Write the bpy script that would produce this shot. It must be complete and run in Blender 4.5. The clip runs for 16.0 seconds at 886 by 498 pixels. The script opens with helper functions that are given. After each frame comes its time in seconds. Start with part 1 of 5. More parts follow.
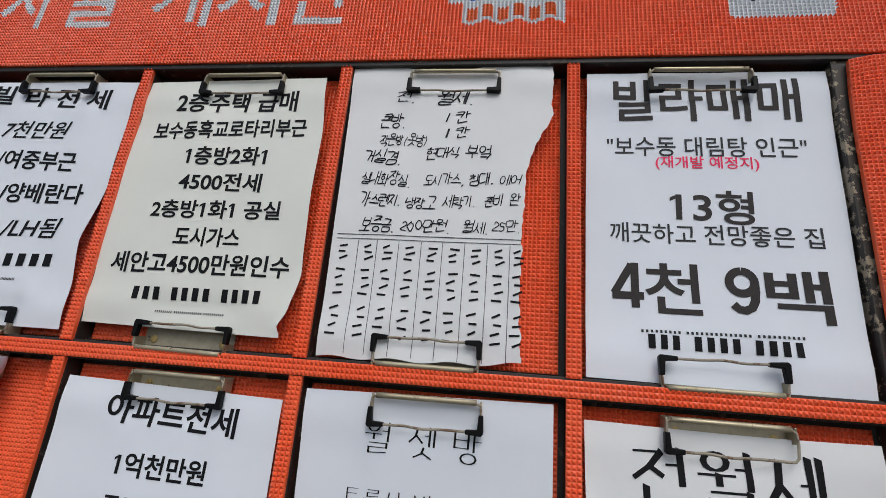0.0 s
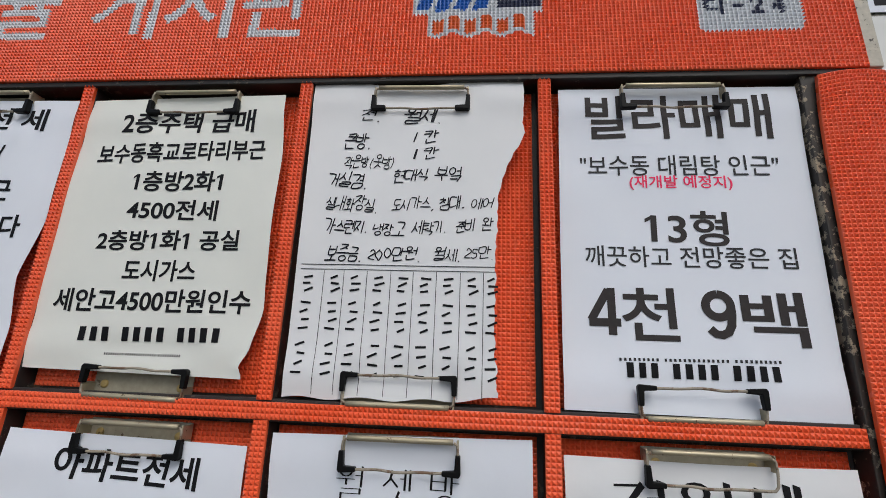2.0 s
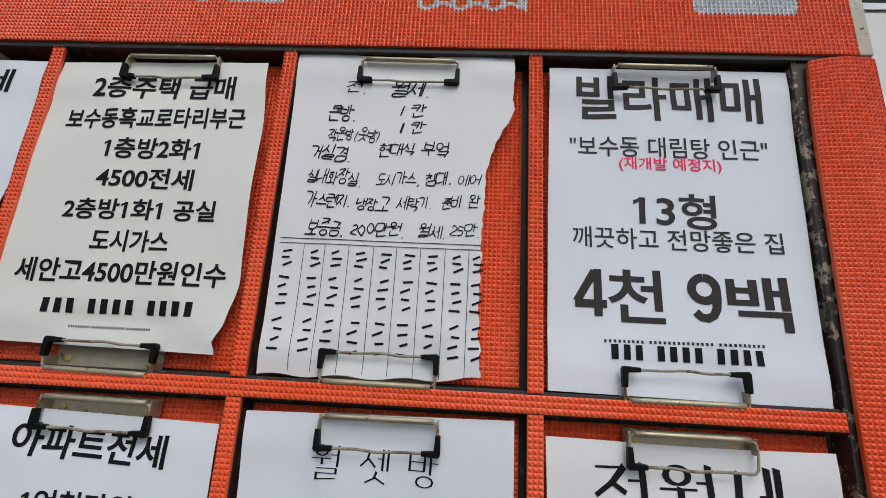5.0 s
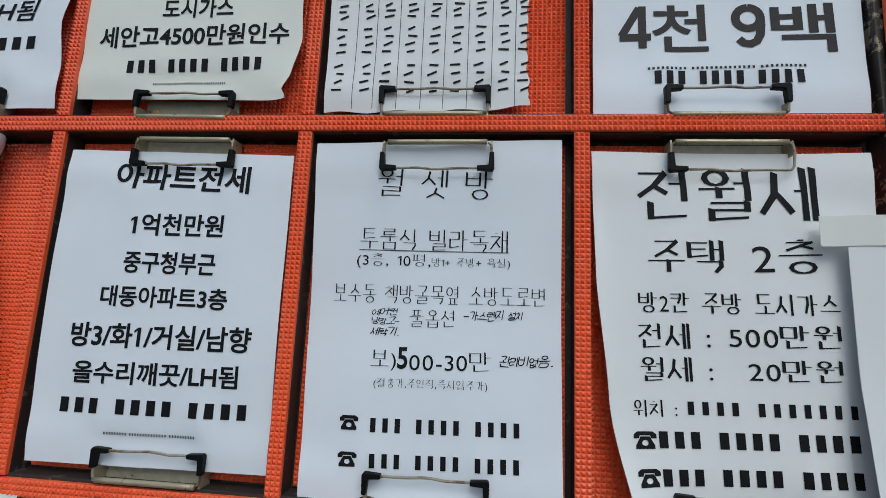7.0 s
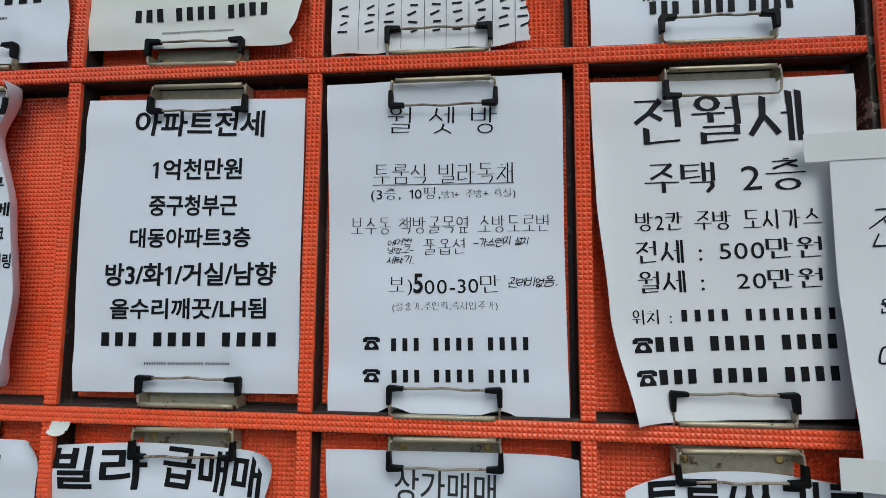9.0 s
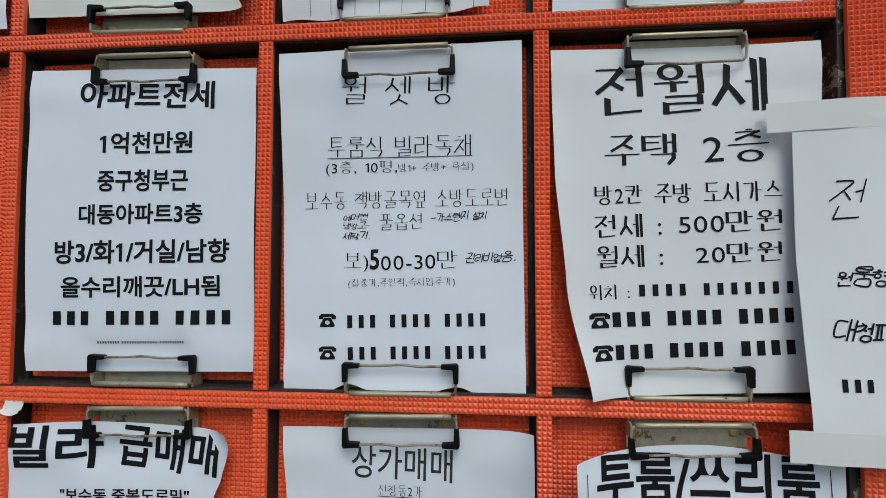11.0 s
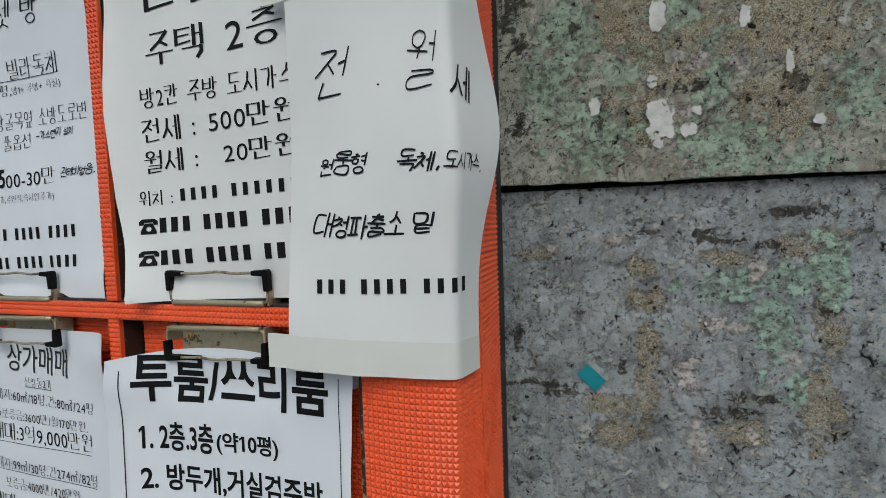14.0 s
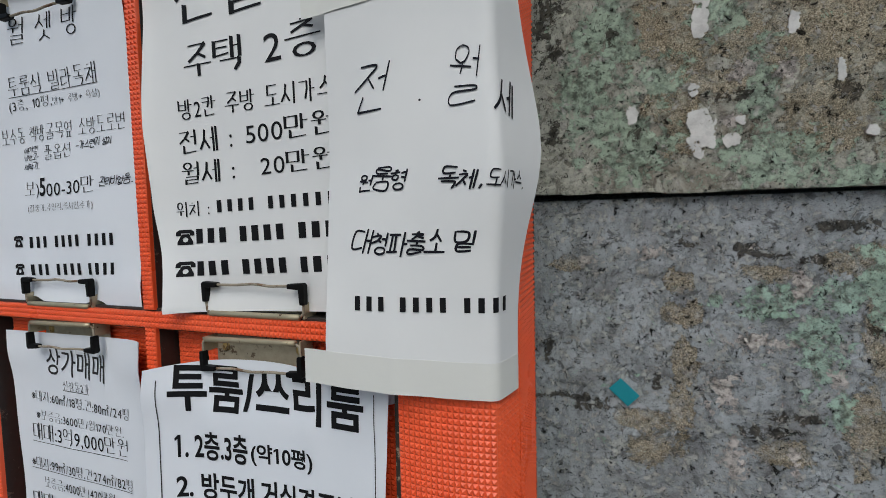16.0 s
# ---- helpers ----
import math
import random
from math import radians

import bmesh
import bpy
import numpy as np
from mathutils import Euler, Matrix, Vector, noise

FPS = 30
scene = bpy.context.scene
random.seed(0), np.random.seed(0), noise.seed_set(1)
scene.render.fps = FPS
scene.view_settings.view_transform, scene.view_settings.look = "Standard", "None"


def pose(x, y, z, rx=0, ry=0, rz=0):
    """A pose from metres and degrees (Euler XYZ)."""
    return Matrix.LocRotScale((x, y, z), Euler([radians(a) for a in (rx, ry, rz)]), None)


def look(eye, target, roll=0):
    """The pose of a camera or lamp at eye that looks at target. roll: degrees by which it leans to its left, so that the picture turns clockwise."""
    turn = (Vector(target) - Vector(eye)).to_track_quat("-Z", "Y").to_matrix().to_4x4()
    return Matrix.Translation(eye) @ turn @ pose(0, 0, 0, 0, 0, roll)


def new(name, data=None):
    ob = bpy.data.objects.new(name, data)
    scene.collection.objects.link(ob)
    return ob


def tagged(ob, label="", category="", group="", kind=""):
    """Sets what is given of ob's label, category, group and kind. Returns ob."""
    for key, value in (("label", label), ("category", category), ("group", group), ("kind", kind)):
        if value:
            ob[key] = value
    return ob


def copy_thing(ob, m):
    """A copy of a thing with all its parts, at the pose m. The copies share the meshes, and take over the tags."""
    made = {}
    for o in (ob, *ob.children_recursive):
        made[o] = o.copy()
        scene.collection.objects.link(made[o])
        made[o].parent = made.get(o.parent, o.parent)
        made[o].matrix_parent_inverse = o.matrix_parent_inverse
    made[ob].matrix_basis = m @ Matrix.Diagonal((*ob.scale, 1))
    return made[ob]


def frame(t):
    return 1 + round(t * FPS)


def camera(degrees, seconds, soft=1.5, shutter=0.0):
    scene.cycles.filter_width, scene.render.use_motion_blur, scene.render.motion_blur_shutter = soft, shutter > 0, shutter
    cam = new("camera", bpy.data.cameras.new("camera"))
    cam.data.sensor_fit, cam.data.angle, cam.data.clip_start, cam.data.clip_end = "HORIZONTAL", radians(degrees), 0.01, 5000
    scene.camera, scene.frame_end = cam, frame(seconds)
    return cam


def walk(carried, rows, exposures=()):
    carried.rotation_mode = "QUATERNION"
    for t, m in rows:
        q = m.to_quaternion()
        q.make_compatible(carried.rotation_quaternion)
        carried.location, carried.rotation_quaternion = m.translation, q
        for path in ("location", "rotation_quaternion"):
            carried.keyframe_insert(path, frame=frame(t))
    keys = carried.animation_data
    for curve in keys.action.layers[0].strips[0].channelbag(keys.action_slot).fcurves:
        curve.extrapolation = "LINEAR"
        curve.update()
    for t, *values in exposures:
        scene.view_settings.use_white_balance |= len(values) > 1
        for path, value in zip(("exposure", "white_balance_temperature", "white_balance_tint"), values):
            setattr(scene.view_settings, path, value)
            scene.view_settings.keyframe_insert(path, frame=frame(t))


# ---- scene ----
cam = camera(87.20, 16.0, soft=0.5)
PATH = [
    (0, (-0.0568, -0.4054, 1.5020), (-0.1974, 0.5415, 1.7912), 4.83),
    (0.5, (-0.0584, -0.3890, 1.5319), (-0.1816, 0.5693, 1.7897), 3.81),
    (1, (-0.0624, -0.3851, 1.5431), (-0.1685, 0.5738, 1.8063), 3.03),
    (1.5, (-0.0604, -0.3943, 1.5410), (-0.1529, 0.5614, 1.8205), 2.51),
    (2, (-0.0561, -0.3960, 1.5387), (-0.1435, 0.5610, 1.8155), 2.30),
    (2.5, (-0.0604, -0.3916, 1.5379), (-0.1432, 0.5664, 1.8124), 2.33),
    (3, (-0.0633, -0.3926, 1.5382), (-0.1396, 0.5666, 1.8103), 2.47),
    (3.5, (-0.0621, -0.3951, 1.5355), (-0.1262, 0.5657, 1.8053), 2.69),
    (3.7, (-0.0600, -0.3950, 1.5340), (-0.1155, 0.5670, 1.8025), 2.90),
    (5.8, (-0.0570, -0.3750, 1.5260), (-0.1145, 0.5875, 1.7900), 3.50),
    (6, (-0.0601, -0.3751, 1.5300), (-0.1257, 0.5924, 1.7739), 3.53),
    (6.5, (-0.0708, -0.3665, 1.4628), (-0.1618, 0.6060, 1.6769), 3.74),
    (7, (-0.0727, -0.3752, 1.3424), (-0.1749, 0.6072, 1.4982), 2.47),
    (7.5, (-0.0667, -0.4057, 1.3001), (-0.1658, 0.5827, 1.4159), 1.83),
    (8, (-0.0697, -0.4088, 1.3021), (-0.1660, 0.5808, 1.4090), 1.12),
    (8.5, (-0.0786, -0.4062, 1.3062), (-0.1703, 0.5851, 1.4012), 0.41),
    (8.7, (-0.0823, -0.4027, 1.3059), (-0.1752, 0.5886, 1.3989), 0.36),
    (10.8, (-0.0671, -0.3864, 1.3079), (-0.1513, 0.6089, 1.3564), 0.11),
    (11, (-0.0499, -0.3860, 1.3044), (-0.1328, 0.6097, 1.3473), 0.02),
    (11.5, (-0.0104, -0.3865, 1.2969), (-0.0762, 0.6106, 1.3336), -0.33),
    (12, (0.0588, -0.3744, 1.2866), (-0.0268, 0.6213, 1.3216), -0.88),
    (12.2, (0.1140, -0.3650, 1.2820), (0.0190, 0.6300, 1.3150), -1.40),
    (12.5, (0.2162, -0.3520, 1.2858), (0.0778, 0.6384, 1.2915), -1.68),
    (13, (0.2934, -0.3376, 1.2775), (0.0935, 0.6420, 1.2571), -1.92),
    (13.5, (0.3491, -0.3088, 1.2611), (0.0799, 0.6532, 1.2139), -1.95),
    (14, (0.3884, -0.2825, 1.2586), (0.0750, 0.6654, 1.2015), -1.83),
    (14.5, (0.3821, -0.2768, 1.2684), (0.0475, 0.6632, 1.2024), -1.66),
    (15, (0.3739, -0.2751, 1.2705), (0.0301, 0.6619, 1.2085), -1.53),
    (15.5, (0.3716, -0.2808, 1.2724), (0.0270, 0.6559, 1.2102), -1.45),
    (16, (0.3725, -0.2815, 1.2721), (0.0260, 0.6545, 1.2093), -1.36),
]
walk(cam, [(t, look(eye, target, roll)) for t, eye, target, roll in PATH], exposures=[
    (0, -0.16, 6020, 7), (3.7, -0.16, 6050, 8), (6, -0.18, 5950, 6), (6.5, -0.29, 5750, 2), (7, -0.29, 5650, 0), (11, -0.28, 5720, 0), (13, -0.28, 6020, 0), (16, -0.28, 6020, 4)])

# ---- daylight: overcast street ----
world = bpy.data.worlds.new("overcast_sky")
scene.world = world
world.use_nodes = True
wn = world.node_tree.nodes
sky = wn.new("ShaderNodeTexSky")
sky.sky_type, sky.sun_disc = "NISHITA", False
sky.sun_elevation, sky.sun_rotation = radians(49), radians(164)
sky.dust_density = 4.0
wn["Background"].inputs[1].default_value = 0.12
world.node_tree.links.new(sky.outputs[0], wn["Background"].inputs[0])
sun = new("sun", bpy.data.lights.new("sun", "SUN"))
sun.data.energy, sun.data.angle, sun.data.color = 1.12, radians(40), (1.0, 0.96, 0.9)
sun.matrix_world = look((0.7, -2.45, 4.3), (0, 0, 1.4))


# ---- materials ----
def material(name, rough=0.5, metal=0.0):
    m = bpy.data.materials.new(name)
    m.use_nodes = True
    b = m.node_tree.nodes["Principled BSDF"]
    b.inputs["Roughness"].default_value, b.inputs["Metallic"].default_value = rough, metal
    return m, m.node_tree, b


def node(tree, kind, **values):
    n = tree.nodes.new(kind)
    for key, value in values.items():
        n.inputs[key.replace("_", " ")].default_value = value
    return n


def coords(tree):
    return tree.nodes.new("ShaderNodeNewGeometry").outputs["Position"]


def noise_of(tree, scale, detail=4.0, rough=0.55, distort=0.0, stretch=None):
    n = node(tree, "ShaderNodeTexNoise", Scale=scale, Detail=detail, Roughness=rough, Distortion=distort)
    src = coords(tree)
    if stretch:
        mp = tree.nodes.new("ShaderNodeMapping")
        mp.inputs["Scale"].default_value = stretch
        tree.links.new(src, mp.inputs[0])
        src = mp.outputs[0]
    tree.links.new(src, n.inputs["Vector"])
    return n.outputs["Fac"]


def ramp(tree, fac, stops):
    r = tree.nodes.new("ShaderNodeValToRGB")
    els = r.color_ramp.elements
    while len(els) < len(stops):
        els.new(0.5)
    for e, (p, c) in zip(els, stops):
        e.position, e.color = p, (*c, 1) if len(c) == 3 else c
    tree.links.new(fac, r.inputs[0])
    return r.outputs[0]


def step(tree, fac, lo, hi):
    r = tree.nodes.new("ShaderNodeMapRange")
    r.inputs["From Min"].default_value, r.inputs["From Max"].default_value = lo, hi
    tree.links.new(fac, r.inputs["Value"])
    return r.outputs["Result"]


def mix(tree, fac, a, b):
    n = tree.nodes.new("ShaderNodeMix")
    n.data_type = "RGBA"
    for value, socket in ((fac, n.inputs[0]), (a, n.inputs[6]), (b, n.inputs[7])):
        if isinstance(value, tuple):
            socket.default_value = (*value, 1)
        elif isinstance(value, float):
            socket.default_value = value
        else:
            tree.links.new(value, socket)
    return n.outputs[2]


def times(tree, a, b):
    n = tree.nodes.new("ShaderNodeMath")
    n.operation = "MULTIPLY"
    for value, socket in ((a, n.inputs[0]), (b, n.inputs[1])):
        if isinstance(value, float):
            socket.default_value = value
        else:
            tree.links.new(value, socket)
    return n.outputs[0]


def bump(tree, bsdf, height, strength, distance):
    n = node(tree, "ShaderNodeBump", Strength=strength, Distance=distance)
    tree.links.new(height, n.inputs["Height"])
    tree.links.new(n.outputs[0], bsdf.inputs["Normal"])


def rubber(name, colour, worn):
    m, t, b = material(name, 0.5)
    stain = noise_of(t, 9.0, 5, 0.6)
    grain = noise_of(t, 420.0, 3)
    c = mix(t, step(t, stain, 0.35, 0.75), colour, worn)
    c = mix(t, times(t, step(t, noise_of(t, 60.0, 6, 0.7), 0.6, 0.8), 0.35), c, tuple(v * 0.45 for v in colour))
    t.links.new(c, b.inputs["Base Color"])
    t.links.new(step(t, stain, 0.0, 1.6), b.inputs["Roughness"])
    bump(t, b, grain, 0.15, 0.0004)
    return m


def paper_material(name, colour, shade):
    m, t, b = material(name, 0.75)
    c = mix(t, step(t, noise_of(t, 14.0, 4), 0.3, 0.7), colour, shade)
    t.links.new(c, b.inputs["Base Color"])
    bump(t, b, noise_of(t, 40.0, 6, 0.6), 0.12, 0.002)
    b.inputs["Specular IOR Level"].default_value = 0.25
    return m


def ink_material(name, colour, rough=0.6):
    m, t, b = material(name, rough)
    c = mix(t, noise_of(t, 300.0, 3), colour, tuple(v * 1.6 + 0.002 for v in colour))
    t.links.new(c, b.inputs["Base Color"])
    b.inputs["Specular IOR Level"].default_value = 0.15
    return m


ORANGE = rubber("orange_rubber", (0.82, 0.100, 0.028), (0.87, 0.145, 0.052))
PRINT_WHITE = rubber("white_print", (0.66, 0.68, 0.70), (0.56, 0.58, 0.60))
PRINT_NAVY = rubber("navy_print", (0.02, 0.025, 0.06), (0.03, 0.035, 0.07))
PRINT_BLUE = rubber("blue_print", (0.015, 0.10, 0.42), (0.02, 0.13, 0.46))
PRINT_ORANGE = rubber("orange_print", (0.68, 0.11, 0.02), (0.72, 0.14, 0.03))
WHITE = paper_material("white_copy_paper", (0.775, 0.80, 0.85), (0.745, 0.775, 0.83))
CREAM = paper_material("ivory_paper", (0.78, 0.785, 0.72), (0.74, 0.75, 0.69))
CLOUD = paper_material("soft_white_paper", (0.79, 0.79, 0.785), (0.75, 0.755, 0.755))
TAPE = paper_material("white_masking_tape", (0.75, 0.75, 0.71), (0.71, 0.71, 0.675))
INK = ink_material("black_toner", (0.006, 0.006, 0.007))
FADED_INK = ink_material("faded_brown_black_toner", (0.030, 0.026, 0.025))
GREY_INK = ink_material("dark_grey_toner", (0.03, 0.03, 0.032))
PEN = ink_material("black_marker", (0.008, 0.008, 0.012), 0.4)
RED_INK = ink_material("pink_red_ink", (0.66, 0.035, 0.10))


def steel_material():
    m, t, b = material("tarnished_nickel", 0.45, 0.55)
    rust = step(t, noise_of(t, 150.0, 8, 0.75), 0.60, 0.66)
    c = mix(t, noise_of(t, 30.0, 4), (0.54, 0.475, 0.335), (0.33, 0.28, 0.18))
    c = mix(t, rust, c, (0.07, 0.035, 0.016))
    t.links.new(c, b.inputs["Base Color"])
    t.links.new(step(t, noise_of(t, 90.0, 4), -0.1, 1.1), b.inputs["Roughness"])
    bump(t, b, noise_of(t, 260.0, 4), 0.25, 0.0005)
    return m


def painted_iron(name, paint, chips, amount):
    m, t, b = material(name, 0.6)
    chip = step(t, noise_of(t, 55.0, 7, 0.72), amount, amount + 0.03)
    c = mix(t, noise_of(t, 200.0, 3), paint, tuple(v * 0.55 for v in paint))
    c = mix(t, chip, c, chips)
    t.links.new(c, b.inputs["Base Color"])
    bump(t, b, chip, 0.5, 0.0008)
    return m


NICKEL = steel_material()
WIRE = painted_iron("browned_wire", (0.40, 0.345, 0.255), (0.17, 0.105, 0.06), 0.52)
RUSTED = painted_iron("rusted_khaki_steel", (0.44, 0.395, 0.285), (0.12, 0.085, 0.05), 0.60)
BRASS = painted_iron("brass_rivet", (0.55, 0.40, 0.14), (0.16, 0.10, 0.05), 0.58)
IRON = painted_iron("blackened_iron", (0.030, 0.027, 0.024), (0.10, 0.085, 0.065), 0.60)
CHIPPED = painted_iron("chipped_cream_iron", (0.045, 0.036, 0.028), (0.36, 0.295, 0.20), 0.525)
CREAM_IRON = painted_iron("flaking_cream_paint", (0.62, 0.57, 0.46), (0.05, 0.042, 0.035), 0.58)
SLEEVE, _t, _b = material("black_plastic", 0.5)
_b.inputs["Specular IOR Level"].default_value = 0.12
_t.links.new(mix(_t, noise_of(_t, 150.0, 3), (0.003, 0.003, 0.0032), (0.008, 0.008, 0.008)), _b.inputs["Base Color"])
BLUE_TAPE, _t, _b = material("turquoise_tape", 0.3)
_t.links.new(mix(_t, noise_of(_t, 120.0, 4), (0.02, 0.22, 0.27), (0.03, 0.30, 0.36)), _b.inputs["Base Color"])


def speckled(tree, colour, fac, lo, hi, dark):
    """Darkens colour by a fine pattern, down to the share dark of it."""
    n = tree.nodes.new("ShaderNodeMix")
    n.data_type, n.blend_type = "RGBA", "MULTIPLY"
    n.inputs[0].default_value = 1.0
    tree.links.new(colour, n.inputs[6])
    tree.links.new(ramp(tree, fac, [(lo, (dark, dark, dark)), (hi, (1, 1, 1))]), n.inputs[7])
    return n.outputs[2]


def plus(tree, a, b):
    n = tree.nodes.new("ShaderNodeMath")
    n.operation = "ADD"
    for value, socket in ((a, n.inputs[0]), (b, n.inputs[1])):
        if isinstance(value, float):
            socket.default_value = value
        else:
            tree.links.new(value, socket)
    return n.outputs[0]


def layer(tree, name, rag, scale):
    """How far a place lies inside a layer of the wall's surface, with ragged rims."""
    n = tree.nodes.new("ShaderNodeAttribute")
    n.attribute_name = name
    return plus(tree, n.outputs["Fac"], times(tree, plus(tree, noise_of(tree, scale, 15, 0.76, 0.4), -0.5), rag))


def wall_material(name, plaster, second, lichen, mint):
    """Old plaster in layers: grey coat, ragged veils of mint paint, bare sandy render, dark hollows, pale crusts, pits and grit."""
    m, t, b = material(name, 0.9)
    b.inputs["Specular IOR Level"].default_value = 0.2
    fine = noise_of(t, 120.0, 12, 0.72)
    grit = noise_of(t, 900.0, 4, 0.65)
    cloud = noise_of(t, 22.0, 14, 0.7, 0.3)
    c = ramp(t, cloud, [(0.40, second), (0.50, plaster), (0.62, tuple(v * 1.18 for v in plaster))])
    c = mix(t, times(t, step(t, noise_of(t, 40.0, 12, 0.7, 0.2, (1.0, 1.0, 0.3)), 0.54, 0.60), 0.45), c, tuple(v * 0.6 for v in second))
    veil = step(t, noise_of(t, 75.0, 15, 0.78, 0.4), 0.535, 0.55)
    c = mix(t, times(t, veil, 0.6), c, lichen)
    scar = step(t, noise_of(t, 58.0, 15, 0.74, 0.6), 0.435, 0.425)
    c = mix(t, times(t, scar, 0.7), c, tuple(v * 0.42 for v in second))
    sandy = step(t, layer(t, "sandy_render", 4.2, 34.0), 0.04, 0.14)
    sandc = ramp(t, grit, [(0.36, (0.11, 0.088, 0.052)), (0.48, (0.32, 0.265, 0.175)), (0.58, (0.56, 0.49, 0.35)), (0.66, (0.80, 0.74, 0.60))])
    c = mix(t, times(t, times(t, sandy, step(t, noise_of(t, 50.0, 10, 0.75), 0.30, 0.52)), 0.85), c, sandc)
    minty = step(t, layer(t, "mint_coat", 7.5, 60.0), 0.02, 0.12)
    c = mix(t, times(t, minty, 0.82), c, mix(t, step(t, fine, 0.42, 0.54), (0.25, 0.315, 0.25), mint))
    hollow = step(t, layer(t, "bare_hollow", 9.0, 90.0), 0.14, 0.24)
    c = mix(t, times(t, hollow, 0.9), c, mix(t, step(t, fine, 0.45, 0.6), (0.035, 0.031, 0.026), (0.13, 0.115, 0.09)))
    crust = step(t, layer(t, "pale_crust", 8.0, 90.0), 0.12, 0.18)
    c = mix(t, times(t, crust, 0.9), c, mix(t, step(t, fine, 0.40, 0.55), (0.46, 0.42, 0.39), (0.78, 0.73, 0.69)))
    fleck = step(t, noise_of(t, 95.0, 13, 0.70, 0.3), 0.592, 0.600)
    c = mix(t, times(t, fleck, 0.8), c, (0.60, 0.59, 0.55))
    pits = noise_of(t, 85.0, 15, 0.76, 0.4)
    pit = step(t, pits, 0.404, 0.392)
    c = speckled(t, c, pits, 0.392, 0.404, 0.06)
    c = speckled(t, c, noise_of(t, 230.0, 10, 0.72, 0.4), 0.390, 0.405, 0.16)
    c = speckled(t, c, fine, 0.38, 0.47, 0.66)
    c = speckled(t, c, grit, 0.36, 0.48, 0.74)
    t.links.new(c, b.inputs["Base Color"])
    h = plus(t, times(t, grit, 0.5), times(t, fine, 0.8))
    h = plus(t, h, plus(t, times(t, plus(t, minty, veil), 0.35), times(t, plus(t, crust, fleck), 0.5)))
    h = plus(t, h, plus(t, times(t, plus(t, pit, hollow), -0.8), times(t, sandy, -0.45)))
    bump(t, b, h, 1.0, 0.0035)
    return m


WALL_UP = wall_material("mossy_flaking_plaster", (0.53, 0.53, 0.46), (0.37, 0.345, 0.285), (0.60, 0.615, 0.50), (0.48, 0.62, 0.48))
WALL_LOW = wall_material("grey_flaking_plaster", (0.44, 0.475, 0.50), (0.31, 0.325, 0.335), (0.62, 0.635, 0.58), (0.50, 0.70, 0.57))
# where each layer of the old wall shows: x, z, half width, half height
UP_LAYERS = {
    "mint_coat": [(0.364, 1.448, 0.028, 0.045), (0.412, 1.402, 0.022, 0.018), (0.365, 1.362, 0.034, 0.024), (0.392, 1.332, 0.040, 0.026), (0.493, 1.380, 0.017, 0.038), (0.500, 1.316, 0.046, 0.024), (0.560, 1.300, 0.030, 0.012), (0.462, 1.452, 0.020, 0.020), (0.340, 1.400, 0.022, 0.034), (0.600, 1.360, 0.020, 0.030), (0.62, 1.50, 0.03, 0.05)],
    "sandy_render": [(0.405, 1.446, 0.024, 0.040), (0.432, 1.420, 0.020, 0.060), (0.410, 1.378, 0.015, 0.019), (0.550, 1.430, 0.066, 0.055), (0.545, 1.360, 0.048, 0.030), (0.475, 1.430, 0.026, 0.022), (0.465, 1.392, 0.026, 0.016), (0.432, 1.345, 0.018, 0.026), (0.540, 1.335, 0.036, 0.016), (0.500, 1.550, 0.090, 0.050), (0.395, 1.540, 0.045, 0.050)],
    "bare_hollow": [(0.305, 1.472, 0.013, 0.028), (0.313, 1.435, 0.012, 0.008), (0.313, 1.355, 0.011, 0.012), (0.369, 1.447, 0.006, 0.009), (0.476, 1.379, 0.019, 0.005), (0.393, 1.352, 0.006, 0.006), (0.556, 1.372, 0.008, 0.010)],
    "pale_crust": [(0.480, 1.400, 0.010, 0.010), (0.512, 1.395, 0.009, 0.010), (0.472, 1.356, 0.008, 0.005)],
}
